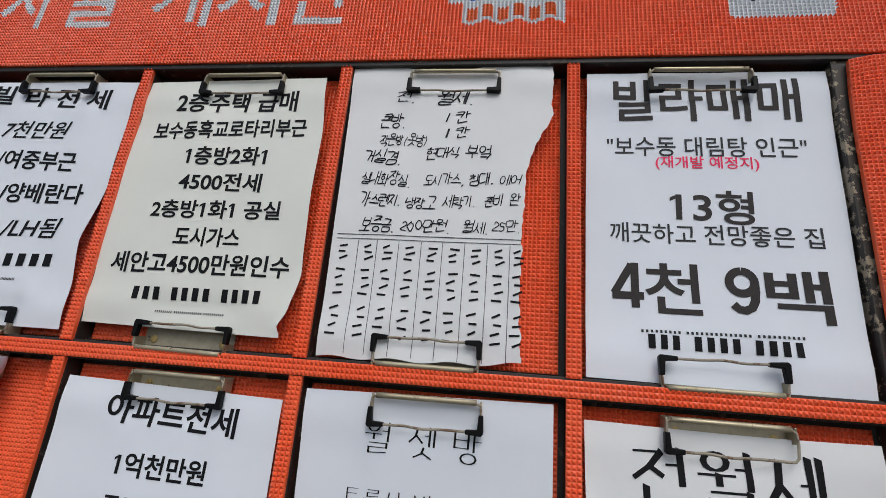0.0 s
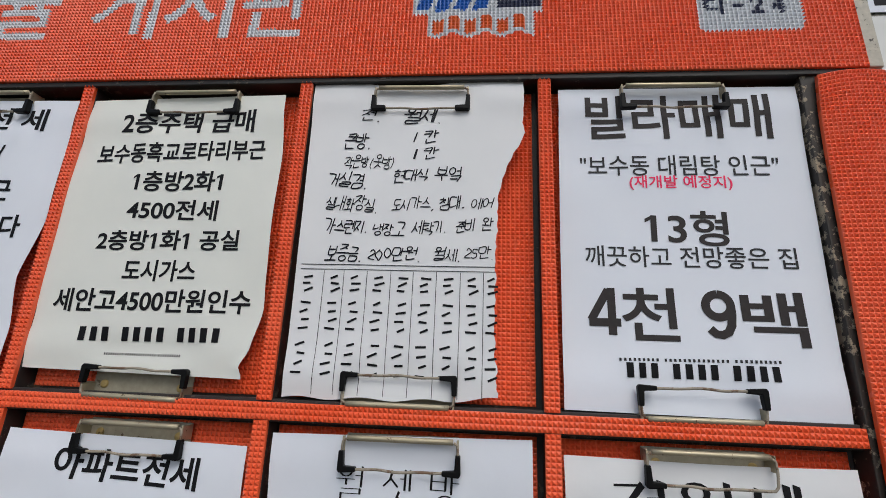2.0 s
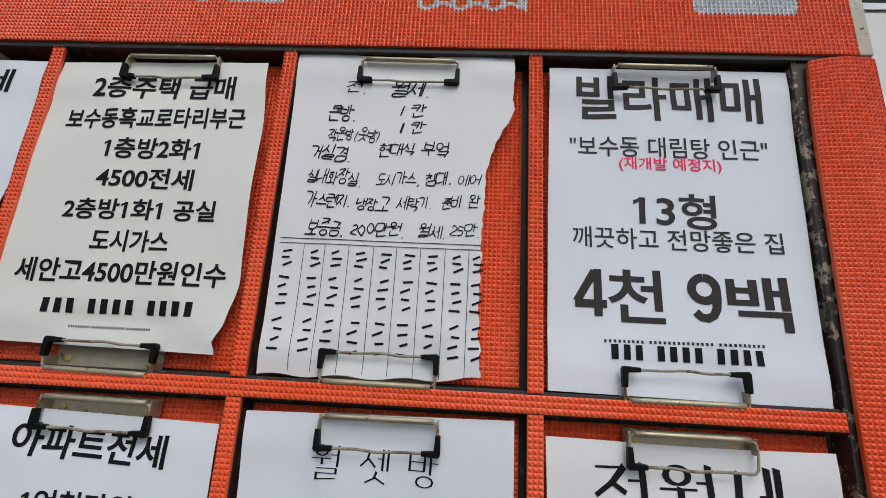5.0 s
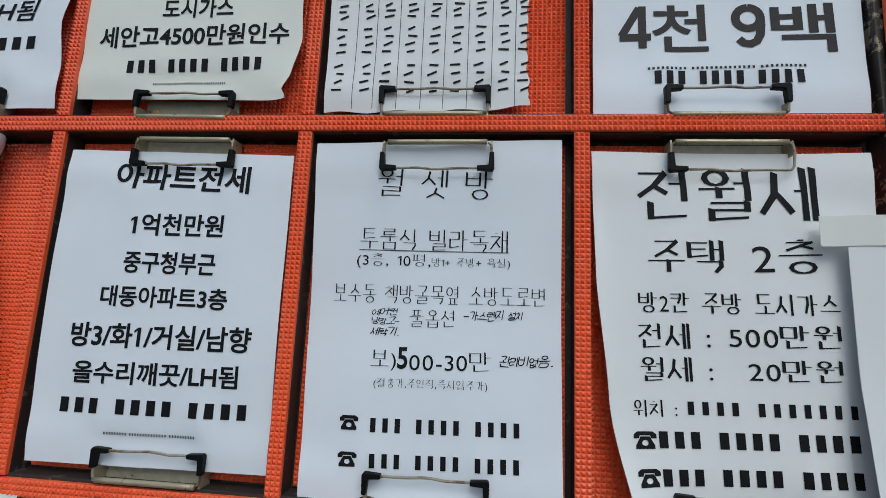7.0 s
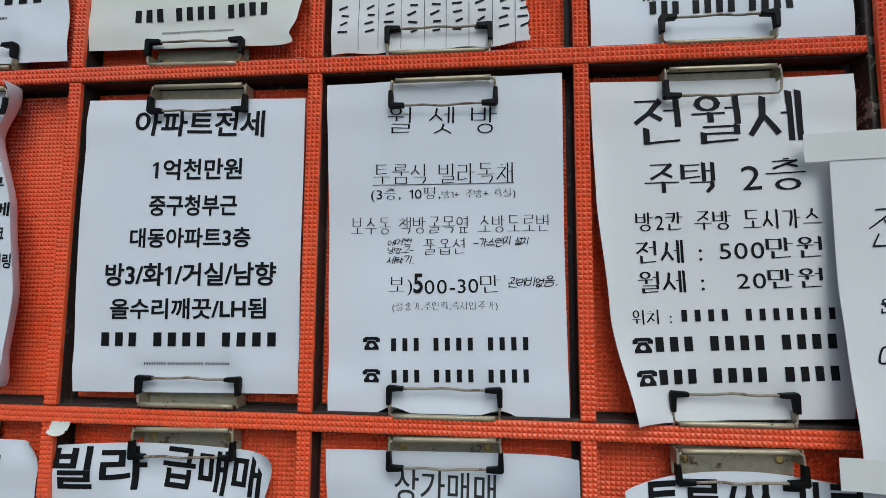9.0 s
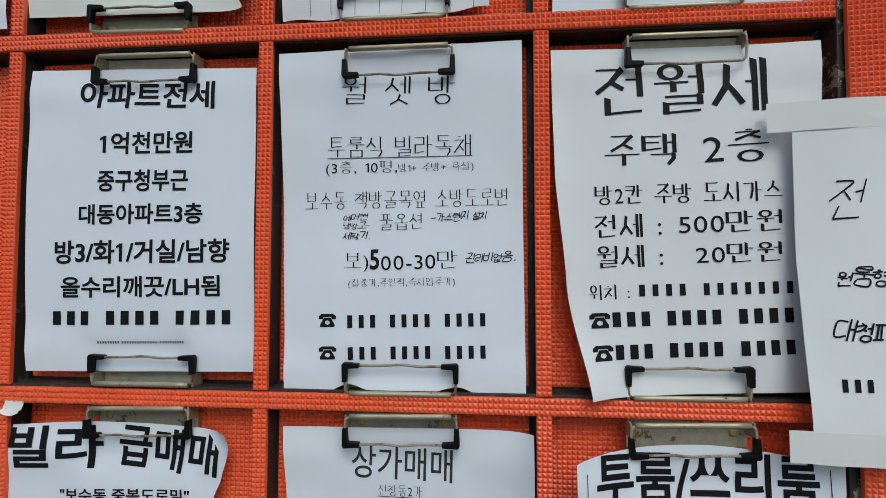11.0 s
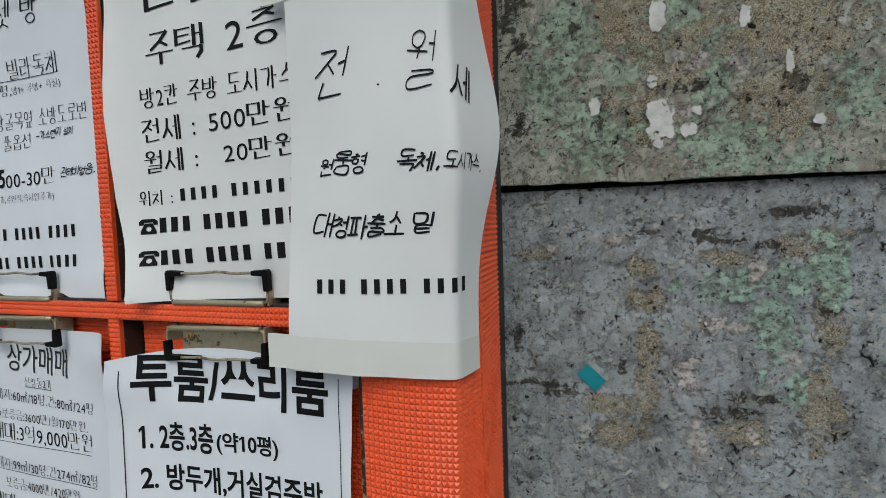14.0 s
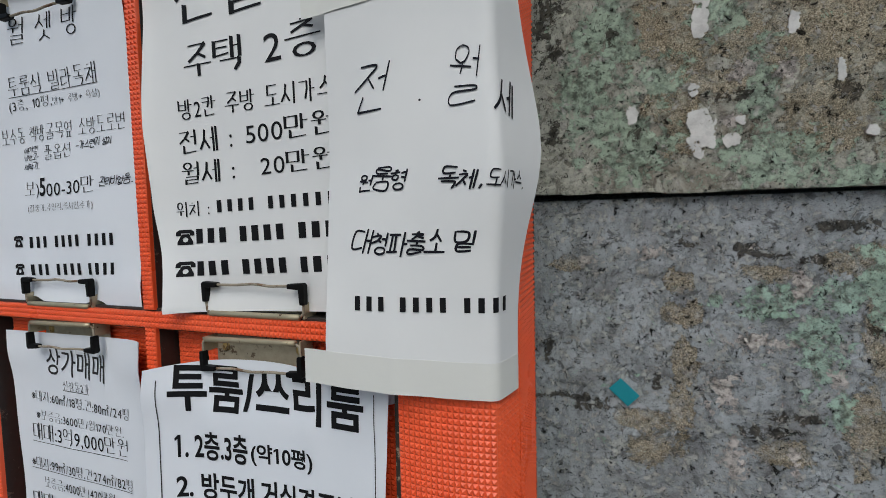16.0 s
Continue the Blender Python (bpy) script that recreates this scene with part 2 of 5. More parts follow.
LOW_LAYERS = {
    "mint_coat": [(0.459, 1.188, 0.009, 0.008), (0.518, 1.192, 0.034, 0.014), (0.545, 1.140, 0.016, 0.030), (0.535, 1.165, 0.012, 0.018), (0.556, 1.155, 0.011, 0.028), (0.560, 1.195, 0.020, 0.016), (0.565, 1.090, 0.009, 0.020), (0.590, 1.205, 0.016, 0.034)],
    "sandy_render": [(0.438, 1.125, 0.012, 0.030), (0.435, 1.080, 0.012, 0.038), (0.425, 1.172, 0.011, 0.011), (0.443, 1.175, 0.009, 0.011), (0.400, 1.062, 0.030, 0.012), (0.430, 1.207, 0.012, 0.012), (0.582, 1.080, 0.018, 0.050), (0.410, 1.035, 0.030, 0.018), (0.520, 1.045, 0.030, 0.014), (0.590, 1.160, 0.012, 0.050), (0.330, 1.222, 0.022, 0.008), (0.50, 1.215, 0.03, 0.010), (0.58, 1.23, 0.03, 0.02)],
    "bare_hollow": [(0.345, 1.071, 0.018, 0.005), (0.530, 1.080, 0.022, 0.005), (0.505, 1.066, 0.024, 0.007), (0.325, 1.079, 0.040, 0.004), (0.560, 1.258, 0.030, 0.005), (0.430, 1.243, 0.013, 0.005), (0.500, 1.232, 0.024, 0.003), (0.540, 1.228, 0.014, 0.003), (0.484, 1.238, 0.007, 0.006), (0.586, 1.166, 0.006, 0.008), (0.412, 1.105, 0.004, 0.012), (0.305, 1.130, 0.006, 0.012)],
    "pale_crust": [(0.497, 1.150, 0.016, 0.010), (0.560, 1.118, 0.010, 0.008), (0.470, 1.100, 0.012, 0.020), (0.532, 1.205, 0.007, 0.013), (0.515, 1.150, 0.010, 0.005), (0.405, 1.234, 0.012, 0.006), (0.482, 1.035, 0.011, 0.018), (0.530, 1.040, 0.006, 0.012), (0.345, 1.225, 0.010, 0.006)],
}
GROUND, _t, _b = material("street_asphalt", 0.9)
_t.links.new(mix(_t, noise_of(_t, 30.0, 8, 0.7), (0.05, 0.05, 0.05), (0.09, 0.088, 0.085)), _b.inputs["Base Color"])
bump(_t, _b, noise_of(_t, 160.0, 4), 0.5, 0.004)


# ---- mesh helpers ----
def mesh_of(name, verts, faces, mats, picks=None, smooth=False):
    me = bpy.data.meshes.new(name)
    me.from_pydata([tuple(v) for v in verts], [], [tuple(f) for f in faces])
    for m in mats if isinstance(mats, (list, tuple)) else [mats]:
        me.materials.append(m)
    if picks is not None:
        me.polygons.foreach_set("material_index", picks)
    if smooth:
        me.polygons.foreach_set("use_smooth", [True] * len(me.polygons))
    me.update()
    return me


def part(name, me, parent, label=""):
    ob = new(name, me)
    ob.parent = parent
    return tagged(ob, label)


def thing(name, label, category, group="", kind="", at=(0, 0, 0)):
    ob = new(name)
    ob.location = at
    ob.empty_display_size = 0.02
    return tagged(ob, label, category, group, kind)


def box_mesh(name, lo, hi, mat, bevel=0.0):
    bm = bmesh.new()
    bmesh.ops.create_cube(bm, size=1.0)
    for v in bm.verts:
        v.co = Vector([(a + b) / 2 + c * (b - a) for a, b, c in zip(lo, hi, v.co)])
    if bevel:
        bmesh.ops.bevel(bm, geom=bm.edges[:], offset=bevel, segments=2, affect="EDGES", profile=0.6)
    me = bpy.data.meshes.new(name)
    bm.to_mesh(me)
    bm.free()
    me.materials.append(mat)
    return me


def tube_mesh(name, pts, radius, mat, sides=10):
    pts = [Vector(p) for p in pts]
    verts, faces = [], []
    for i, p in enumerate(pts):
        d = (pts[min(i + 1, len(pts) - 1)] - pts[max(i - 1, 0)]).normalized()
        a = d.cross(Vector((0, 1, 0)))
        a = a.normalized() if a.length > 0.05 else Vector((1, 0, 0))
        b = d.cross(a)
        for k in range(sides):
            w = 2 * math.pi * k / sides
            verts.append(p + radius * (a * math.cos(w) + b * math.sin(w)))
    for i in range(len(pts) - 1):
        for k in range(sides):
            j = (k + 1) % sides
            faces.append((i * sides + k, i * sides + j, (i + 1) * sides + j, (i + 1) * sides + k))
    faces += [tuple(range(sides))[::-1], tuple(range((len(pts) - 1) * sides, len(pts) * sides))]
    return mesh_of(name, verts, faces, mat, smooth=True)


STUD = 0.0041


def stud_mesh(name, origin, across, up, out, width, height, thick=0.003, tall=0.0019, mats=ORANGE, paint=None, bow=None):
    """A rubber sheet set with small square pyramids, a narrow groove between them."""
    o, eu, ev, en = (Vector(v) for v in (origin, across, up, out))
    nu, nv = max(1, round(width / STUD)), max(1, round(height / STUD))
    du, dv = width / nu, height / nv

    def place(s, t, lift):
        p = o + eu * s + ev * t + en * lift
        return p + Vector(bow(s, t)) if bow else p

    verts = [place(i * du, j * dv, 0) for j in range(nv + 1) for i in range(nu + 1)]
    faces, picks = [], []
    inset = 0.06
    for j in range(nv):
        for i in range(nu):
            k = len(verts)
            verts += [place((i + a) * du, (j + b) * dv, 0.0001) for a, b in ((inset, inset), (1 - inset, inset), (1 - inset, 1 - inset), (inset, 1 - inset))]
            verts.append(place((i + 0.5) * du, (j + 0.5) * dv, tall * random.uniform(0.85, 1.1)))
            a = j * (nu + 1) + i
            quad = (a, a + 1, a + nu + 2, a + nu + 1)
            for q in range(4):
                r = (q + 1) % 4
                faces += [(k + q, k + r, k + 4), (quad[q], quad[r], k + r, k + q)]
                off = ((0, -0.33), (0.33, 0), (0, 0.33), (-0.33, 0))[q]
                tone = paint((i + 0.5 + off[0]) * du, (j + 0.5 + off[1]) * dv) if paint else 0
                picks += [tone, tone]
    rim = [i for i in range(nu + 1)] + [j * (nu + 1) + nu for j in range(1, nv + 1)]
    rim += [nv * (nu + 1) + i for i in range(nu - 1, -1, -1)] + [j * (nu + 1) for j in range(nv - 1, 0, -1)]
    base = len(verts)
    verts += [Vector(verts[r]) - en * thick for r in rim]
    for a in range(len(rim)):
        b = (a + 1) % len(rim)
        faces.append((rim[b], rim[a], base + a, base + b))
        picks.append(0)
    return mesh_of(name, verts, faces, mats, picks)


# ---- the setting: street, wall ----
ground = tagged(new("ground", mesh_of("ground", [(-60, -60, 0), (60, -60, 0), (60, 60, 0), (-60, 60, 0)], [(0, 1, 2, 3)], GROUND)),
                "grey asphalt street in front of the wall", "ground", kind="structure")

WALL_Y = 0.220


def wall_sheet(name, x0, x1, z0, z1, front, mat, layers, lip=0.0):
    """A block of wall whose front is rough: shallow flaking, pits and a broken lower lip."""
    fine_x0, fine_x1 = 0.27, 0.86
    xs = sorted({x0, *np.arange(fine_x0, fine_x1, 0.0035).round(4).tolist(), *np.linspace(fine_x1, x1, 10).round(4).tolist()})
    lo, hi = max(z0, 0.90), min(z1, 1.62)
    zs = sorted({z0, z1, *np.arange(lo, hi, 0.0035).round(4).tolist()})
    verts, faces = [], []
    for z in zs:
        for x in xs:
            p = Vector((x * 16, 3.1, z * 16))
            n = noise.fractal(p, 0.9, 2.1, 5)
            n2 = noise.fractal(Vector((x * 70, 9.2, z * 70)), 0.8, 2.0, 4)
            y = front + 0.0016 * (1 if n > 0.12 else 0) + 0.0022 * max(0.0, n2 - 0.35) + 0.0011 * n
            zz = z
            if lip and abs(z - z0) < 0.012:
                edge = 0.004 * noise.noise(Vector((x * 22, 1.0, 0))) + 0.0018 * noise.noise(Vector((x * 120, 4.0, 0)))
                zz = z + edge * (1 - (z - z0) / 0.012) - 0.012 * (x - 0.45) * (1 - (z - z0) / 0.012) * lip
            verts.append((x, y, zz))
    w = len(xs)
    for j in range(len(zs) - 1):
        for i in range(w - 1):
            a = j * w + i
            faces.append((a, a + 1, a + w + 1, a + w))
    b = len(verts)
    back = front + 0.25
    n = len(zs)
    verts += [(x0, back, z0), (x1, back, z0), (x1, back, z1), (x0, back, z1)]
    faces += [(b + 1, b, b + 3, b + 2)]
    faces += [tuple([*range(0, w)][::-1]) + (b, b + 1), tuple(range((n - 1) * w, n * w)) + (b + 2, b + 3)]
    faces += [tuple(j * w for j in range(n)) + (b + 3, b), tuple(j * w + w - 1 for j in range(n - 1, -1, -1)) + (b + 1, b + 2)]
    me = mesh_of(name, verts, faces, mat)
    co = np.array(verts)
    for layer_name, spots in layers.items():
        inner = np.max([1 - np.hypot((co[:, 0] - x) / w, (co[:, 2] - z) / h) for x, z, w, h in spots], axis=0)
        me.attributes.new(layer_name, "FLOAT", "POINT").data.foreach_set("value", np.maximum(inner, -0.9).astype(np.float32))
    return me


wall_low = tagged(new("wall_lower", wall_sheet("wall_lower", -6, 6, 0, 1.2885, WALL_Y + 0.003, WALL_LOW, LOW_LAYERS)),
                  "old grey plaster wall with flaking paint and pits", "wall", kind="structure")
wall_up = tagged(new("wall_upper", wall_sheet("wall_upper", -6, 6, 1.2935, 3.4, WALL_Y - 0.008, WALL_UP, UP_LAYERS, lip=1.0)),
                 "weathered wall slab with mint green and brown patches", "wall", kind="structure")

def flake_mesh(name, x0, z0, x1, z1, y, mat, seed, rough=0.8, thick=0.0006, curl=0.0, fill=1.0, cell=0.0008, freq=70):
    """An irregular thin piece with a ragged outline that about fills the box from (x0, z0) to (x1, z1)."""
    cx, cz, rx, rz = (x0 + x1) / 2, (z0 + z1) / 2, abs(x1 - x0) / 2 * fill, abs(z1 - z0) / 2 * fill
    nx, nz = max(6, round(2.6 * rx / cell)), max(6, round(2.6 * rz / cell))
    keep = set()
    for j in range(nz):
        for i in range(nx):
            u, v = (2 * (i + 0.5) / nx - 1) * 1.3, (2 * (j + 0.5) / nz - 1) * 1.3
            x, z = cx + u * rx, cz + v * rz
            f = 1 - (abs(u) ** 2.6 + abs(v) ** 2.6) + rough * noise.fractal(Vector((x * freq, seed * 1.9, z * freq)), 0.8, 2.1, 5)
            if f > 0.12:
                keep.add((i, j))
    index, verts, faces = {}, [], []

    def corner(i, j, back):
        key = (i, j, back)
        if key not in index:
            u, v = (2 * i / nx - 1) * 1.3, (2 * j / nz - 1) * 1.3
            x, z = cx + u * rx, cz + v * rz
            index[key] = len(verts)
            lift = thick + curl * max(0.0, v) ** 2 + 0.0003 * noise.noise(Vector((x * 120, seed, z * 120)))
            verts.append((x, y + 0.003 if back else y - lift, z))
        return index[key]

    for i, j in sorted(keep):
        faces.append(tuple(corner(*q, 0) for q in ((i, j), (i + 1, j), (i + 1, j + 1), (i, j + 1))))
        for (di, dj), (a, b) in (((0, -1), ((i, j), (i + 1, j))), ((1, 0), ((i + 1, j), (i + 1, j + 1))), ((0, 1), ((i + 1, j + 1), (i, j + 1))), ((-1, 0), ((i, j + 1), (i, j)))):
            if (i + di, j + dj) not in keep:
                faces.append((corner(*b, 0), corner(*a, 0), corner(*a, 1), corner(*b, 1)))
    return mesh_of(name, verts, faces, mat)


def coat(name, light, dark, scale=160.0, rough=0.9):
    m, t, b = material(name, rough)
    b.inputs["Specular IOR Level"].default_value = 0.2
    g = noise_of(t, scale, 8, 0.78)
    t.links.new(ramp(t, g, [(0.36, dark), (0.58, light)]), b.inputs["Base Color"])
    bump(t, b, g, 0.7, 0.0015)
    return m


SCRAP = coat("torn_white_paper", (0.68, 0.68, 0.66), (0.50, 0.50, 0.49), 60.0)
MINT = coat("mint_paint", (0.33, 0.47, 0.38), (0.17, 0.20, 0.16), 260.0)
BEIGE = coat("pale_plaster", (0.60, 0.57, 0.54), (0.22, 0.20, 0.18), 260.0)
UP_Y, LOW_Y = WALL_Y - 0.0085, WALL_Y + 0.0022
for k, (x0, z0, x1, z1) in enumerate(((0.4385, 1.427, 0.4525, 1.480), (0.4365, 1.3240, 0.4595, 1.3700), (0.4655, 1.3320, 0.4790, 1.3445), (0.5130, 1.4240, 0.5225, 1.4440),
                                      (0.3829, 1.3590, 0.3931, 1.3775), (0.5702, 1.3338, 0.5780, 1.3430), (0.5488, 1.3805, 0.5551, 1.4005), (0.4368, 1.3815, 0.4472, 1.3935), (0.4746, 1.3518, 0.4836, 1.3602))):
    scrap = tagged(new("paper_scrap", flake_mesh("paper_scrap", x0, z0, x1, z1, UP_Y, SCRAP, 20 + k, 1.3, 0.0007, 0.0006, 1.0, 0.0006, 90 if k < 2 else 170)),
                   "torn scrap of white paper stuck to the wall", "paper scrap", "paper scraps on the wall")
for x0, z0, x1, z1, mat, seed in ((0.5040, 1.1740, 0.5290, 1.1815, MINT, 41), (0.5135, 1.1985, 0.5225, 1.2065, MINT, 44), (0.5300, 1.1990, 0.5390, 1.2150, BEIGE, 47), (0.4880, 1.1450, 0.5020, 1.1590, BEIGE, 52)):
    fl = new("paint_flake", flake_mesh("paint_flake", x0, z0, x1, z1, LOW_Y, mat, seed, 1.8, 0.0006, 0.0, 0.9, 0.0005, 240))
    fl.parent = wall_low
tape = box_mesh("tape_square", (-0.0125, -0.0006, -0.0083), (0.0125, 0.0006, 0.0083), BLUE_TAPE, 0.0003)
tape_square = tagged(new("tape_square", tape), "small turquoise square of tape stuck on the wall", "tape")
tape_square.matrix_basis = pose(0.3815, LOW_Y - 0.0004, 1.0905, 0, 43, 0)
for x0, z0, x1, z1, lab in ((0.500, 2.0850, 0.720, 2.3700, "white printed poster pasted on the wall"), (0.500, 1.780, 0.720, 2.0780, "pale grey poster pasted on the wall")):
    sheet = thing("wall_poster", lab, "poster", "posters on the wall", at=(x0, UP_Y, z0))
    part("paper", box_mesh("paper", (0, -0.0012, 0), (x1 - x0, -0.0004, z1 - z0), WHITE if z0 > 2 else TAPE, 0.0002), sheet)
    if z0 > 2:
        part("text_bar", box_mesh("text_bar", (0.012, -0.0016, 0.012), (0.12, -0.0010, 0.028), INK), sheet)

# ---- lettering ----
_curve = bpy.data.curves.new("lettering", "FONT")
_letter = new("lettering", _curve)
_cache = {}


def glyphs(text, weight=0.0, shear=0.0):
    """Vertices and faces of a line in the built-in font, scaled to the unit square."""
    key = (text, weight, shear)
    if key not in _cache:
        _curve.body, _curve.offset, _curve.shear, _curve.resolution_u = text, weight, shear, 6
        bpy.context.view_layer.update()
        me = bpy.data.meshes.new_from_object(_letter.evaluated_get(bpy.context.evaluated_depsgraph_get()))
        co = np.array([v.co[:2] for v in me.vertices])
        fs = [tuple(p.vertices) for p in me.polygons]
        bpy.data.meshes.remove(me)
        # the built-in figure one is a bare bar: give it its flag
        if "1" in text and len(co):
            extra = []
            for f in fs:
                pts = co[list(f)]
                lo, hi = pts.min(0), pts.max(0)
                if abs(lo[1] + weight) < 0.012 and abs(hi[1] - 0.682 - weight) < 0.02 and abs(hi[0] - lo[0] - 0.098 - 2 * weight) < 0.02 + 0.7 * shear:
                    extra.append((lo[0] if not shear else hi[0] - 0.12, hi[1]))
            for x, y in sorted({(round(x, 2), round(y, 2)) for x, y in extra}):
                k = len(co)
                h = 0.085 + weight
                co = np.vstack([co, [(x + 0.03, y), (x - 0.13, y - 0.10), (x - 0.13, y - 0.10 - h), (x + 0.03, y - h)]])
                fs.append((k, k + 1, k + 2, k + 3))
        _cache[key] = (co, fs)
    return _cache[key]


# Hangul built from single pen strokes: each pair of digits is a point on a 9 x 9 grid.
CONSONANTS = dict(zip("ㄱㄴㄷㄹㅁㅂㅅㅇㅈㅊㅋㅌㅍㅎ", (
    "09 99 95 70", "09 01 11 92", "99 09 01 91", "09 99 95 05 00 91", "09 00 90 99 09", "09 00 90 99|05 95", "59 44 00|45 90", "O",
    "09 99 54 00|54 91", "49 69|07 97 54 00|54 91", "09 99 95 70|05 85", "99 09 00 91|05 85", "09 99|00 90|29 20|69 60", "49 69|07 97|o")))
VOWELS = dict(zip("ㅏㅐㅑㅓㅔㅕㅖㅗㅛㅜㅠㅡㅣ", (
    "39 30|35 95", "19 10|15 75|79 70", "39 30|36 96|33 93", "69 60|05 65", "49 40|05 45|89 80", "69 60|07 67|03 63", "49 40|06 46|03 43|89 80",
    "01 91|59 51", "01 91|29 21|79 71", "08 98|58 50", "08 98|28 20|78 70", "05 95", "59 50")))
HEADS = "ㄱㄲㄴㄷㄸㄹㅁㅂㅃㅅㅆㅇㅈㅉㅊㅋㅌㅍㅎ"
TAILS = ["", *"ㄱㄲㄳㄴㄵㄶㄷㄹㄺㄻㄼㄽㄾㄿㅀㅁㅂㅄㅅㅆㅇㅈㅊㅋㅌㅍㅎ"]
MIDDLES = "ㅏㅐㅑㅒㅓㅔㅕㅖㅗㅘㅙㅚㅛㅜㅝㅞㅟㅠㅡㅢㅣ"
PAIRS = {"ㄲ": "ㄱㄱ", "ㄸ": "ㄷㄷ", "ㅃ": "ㅂㅂ", "ㅆ": "ㅅㅅ", "ㅉ": "ㅈㅈ", "ㅄ": "ㅂㅅ", "ㅘ": "ㅗㅏ", "ㅙ": "ㅗㅐ", "ㅚ": "ㅗㅣ", "ㅝ": "ㅜㅓ", "ㅞ": "ㅜㅔ", "ㅟ": "ㅜㅣ", "ㅢ": "ㅡㅣ"}
SIGNS = {"0": "38 05 32 61 84 67 38", "1": "49 40", "2": "17 49 86 01 90", "3": "18 69 66 35 74 61 10", "5": "88 29 25 75 82 40 11", "-": "05 95", "+": "05 95|59 51",
         "(": "79 56 53 70", ")": "29 46 43 20", ".": "40 50", ",": "51 30", ":": "46 47|41 42", "~": "04 26 64 95"}


def strokes_in(code, box):
    x0, y0, x1, y1 = box
    out = []
    for piece in code.split("|"):
        if piece in ("O", "o"):
            cy, ry = (0.5, 0.5) if piece == "O" else (0.27, 0.27)
            rx = 0.42 if piece == "O" else 0.34
            ring = [(0.5 + rx * math.sin(a * math.pi / 6), cy + ry * math.cos(a * math.pi / 6)) for a in range(13)]
            out.append([(x0 + u * (x1 - x0), y0 + v * (y1 - y0)) for u, v in ring])
        else:
            out.append([(x0 + int(q[0]) / 9 * (x1 - x0), y0 + int(q[1]) / 9 * (y1 - y0)) for q in piece.split()])
    return out


def jamo(letters, box):
    two = PAIRS.get(letters, letters)
    if len(two) == 1:
        return strokes_in(CONSONANTS[two], box)
    x0, y0, x1, y1 = box
    m = (x0 + x1) / 2
    return strokes_in(CONSONANTS[two[0]], (x0, y0, m - 0.03, y1)) + strokes_in(CONSONANTS[two[1]], (m + 0.03, y0, x1, y1))


def syllable(ch):
    """The pen strokes of one syllable, in the unit square."""
    n = ord(ch) - 0xAC00
    head, mid, tail = HEADS[n // 588], MIDDLES[n % 588 // 28], TAILS[n % 28]
    lift = 0.40 if tail else 0.0
    hi = 1 - lift
    up = lambda b: (b[0], lift + b[1] * hi, b[2], lift + b[3] * hi)
    parts = PAIRS.get(mid, mid)
    if len(parts) == 2:
        out = jamo(head, up((0.08, 0.50, 0.56, 1.0)))
        out += strokes_in(VOWELS[parts[0]], up((0.0, 0.10, 0.64, 0.40))) + strokes_in(VOWELS[parts[1]], up((0.66, 0.0, 1.0, 1.0)))
    elif mid in "ㅗㅛㅜㅠㅡ":
        out = jamo(head, up((0.20, 0.50, 0.80, 1.0))) + strokes_in(VOWELS[mid], up((0.0, 0.02, 1.0, 0.40)))
    else:
        out = jamo(head, up((0.0, 0.14, 0.50, 0.92))) + strokes_in(VOWELS[mid], up((0.58, 0.0, 0.98, 1.0)))
    if tail:
        out += jamo(tail, (0.20, 0.0, 0.86, 0.33))
    return out


def ribbon(pts, width, verts, faces, serif=False):
    """Adds a flat stroke of ink along pts; serif: heavy uprights, light level strokes."""
    n = len(pts)
    base = len(verts)
    for i, p in enumerate(pts):
        a, b = pts[max(i - 1, 0)], pts[min(i + 1, n - 1)]
        dx, dy = b[0] - a[0], b[1] - a[1]
        s = math.hypot(dx, dy) or 1
        w = width * (0.5 if not serif else 0.22 + 0.42 * abs(dy) / s)
        if not serif:
            w *= 0.75 + 0.25 * math.sin(math.pi * (i + 0.6) / (n + 0.2))
        ex = 0.5 * w if i in (0, n - 1) else 0
        sg = -1 if i == 0 else 1
        q = (p[0] + sg * ex * dx / s, p[1] + sg * ex * dy / s)
        slant = 0.35 * w if serif and i == 0 and abs(dy) > abs(dx) else 0
        verts += [(q[0] - dy / s * w, q[1] + dx / s * w - slant), (q[0] + dy / s * w, q[1] - dx / s * w + slant)]
    for i in range(n - 1):
        k = base + 2 * i
        faces.append((k, k + 1, k + 3, k + 2))


def softened(pts, rng, shake):
    """Pen movement through pts: rounded corners and a little shake."""
    pts = [(x + rng.uniform(-shake, shake), y + rng.uniform(-shake, shake)) for x, y in pts]
    out = []
    for i in range(len(pts) - 1):
        p0, p1, p2, p3 = pts[max(i - 1, 0)], pts[i], pts[i + 1], pts[min(i + 2, len(pts) - 1)]
        for k in range(5):
            t = k / 5
            out.append(tuple(b + (c - b) * t + 0.5 * t * (1 - t) * ((1 - t) * (c - a - (c - b) * 2) + t * ((c - b) * 2 - (d - b))) for a, b, c, d in zip(p0, p1, p2, p3)))
    return out + [pts[-1]]


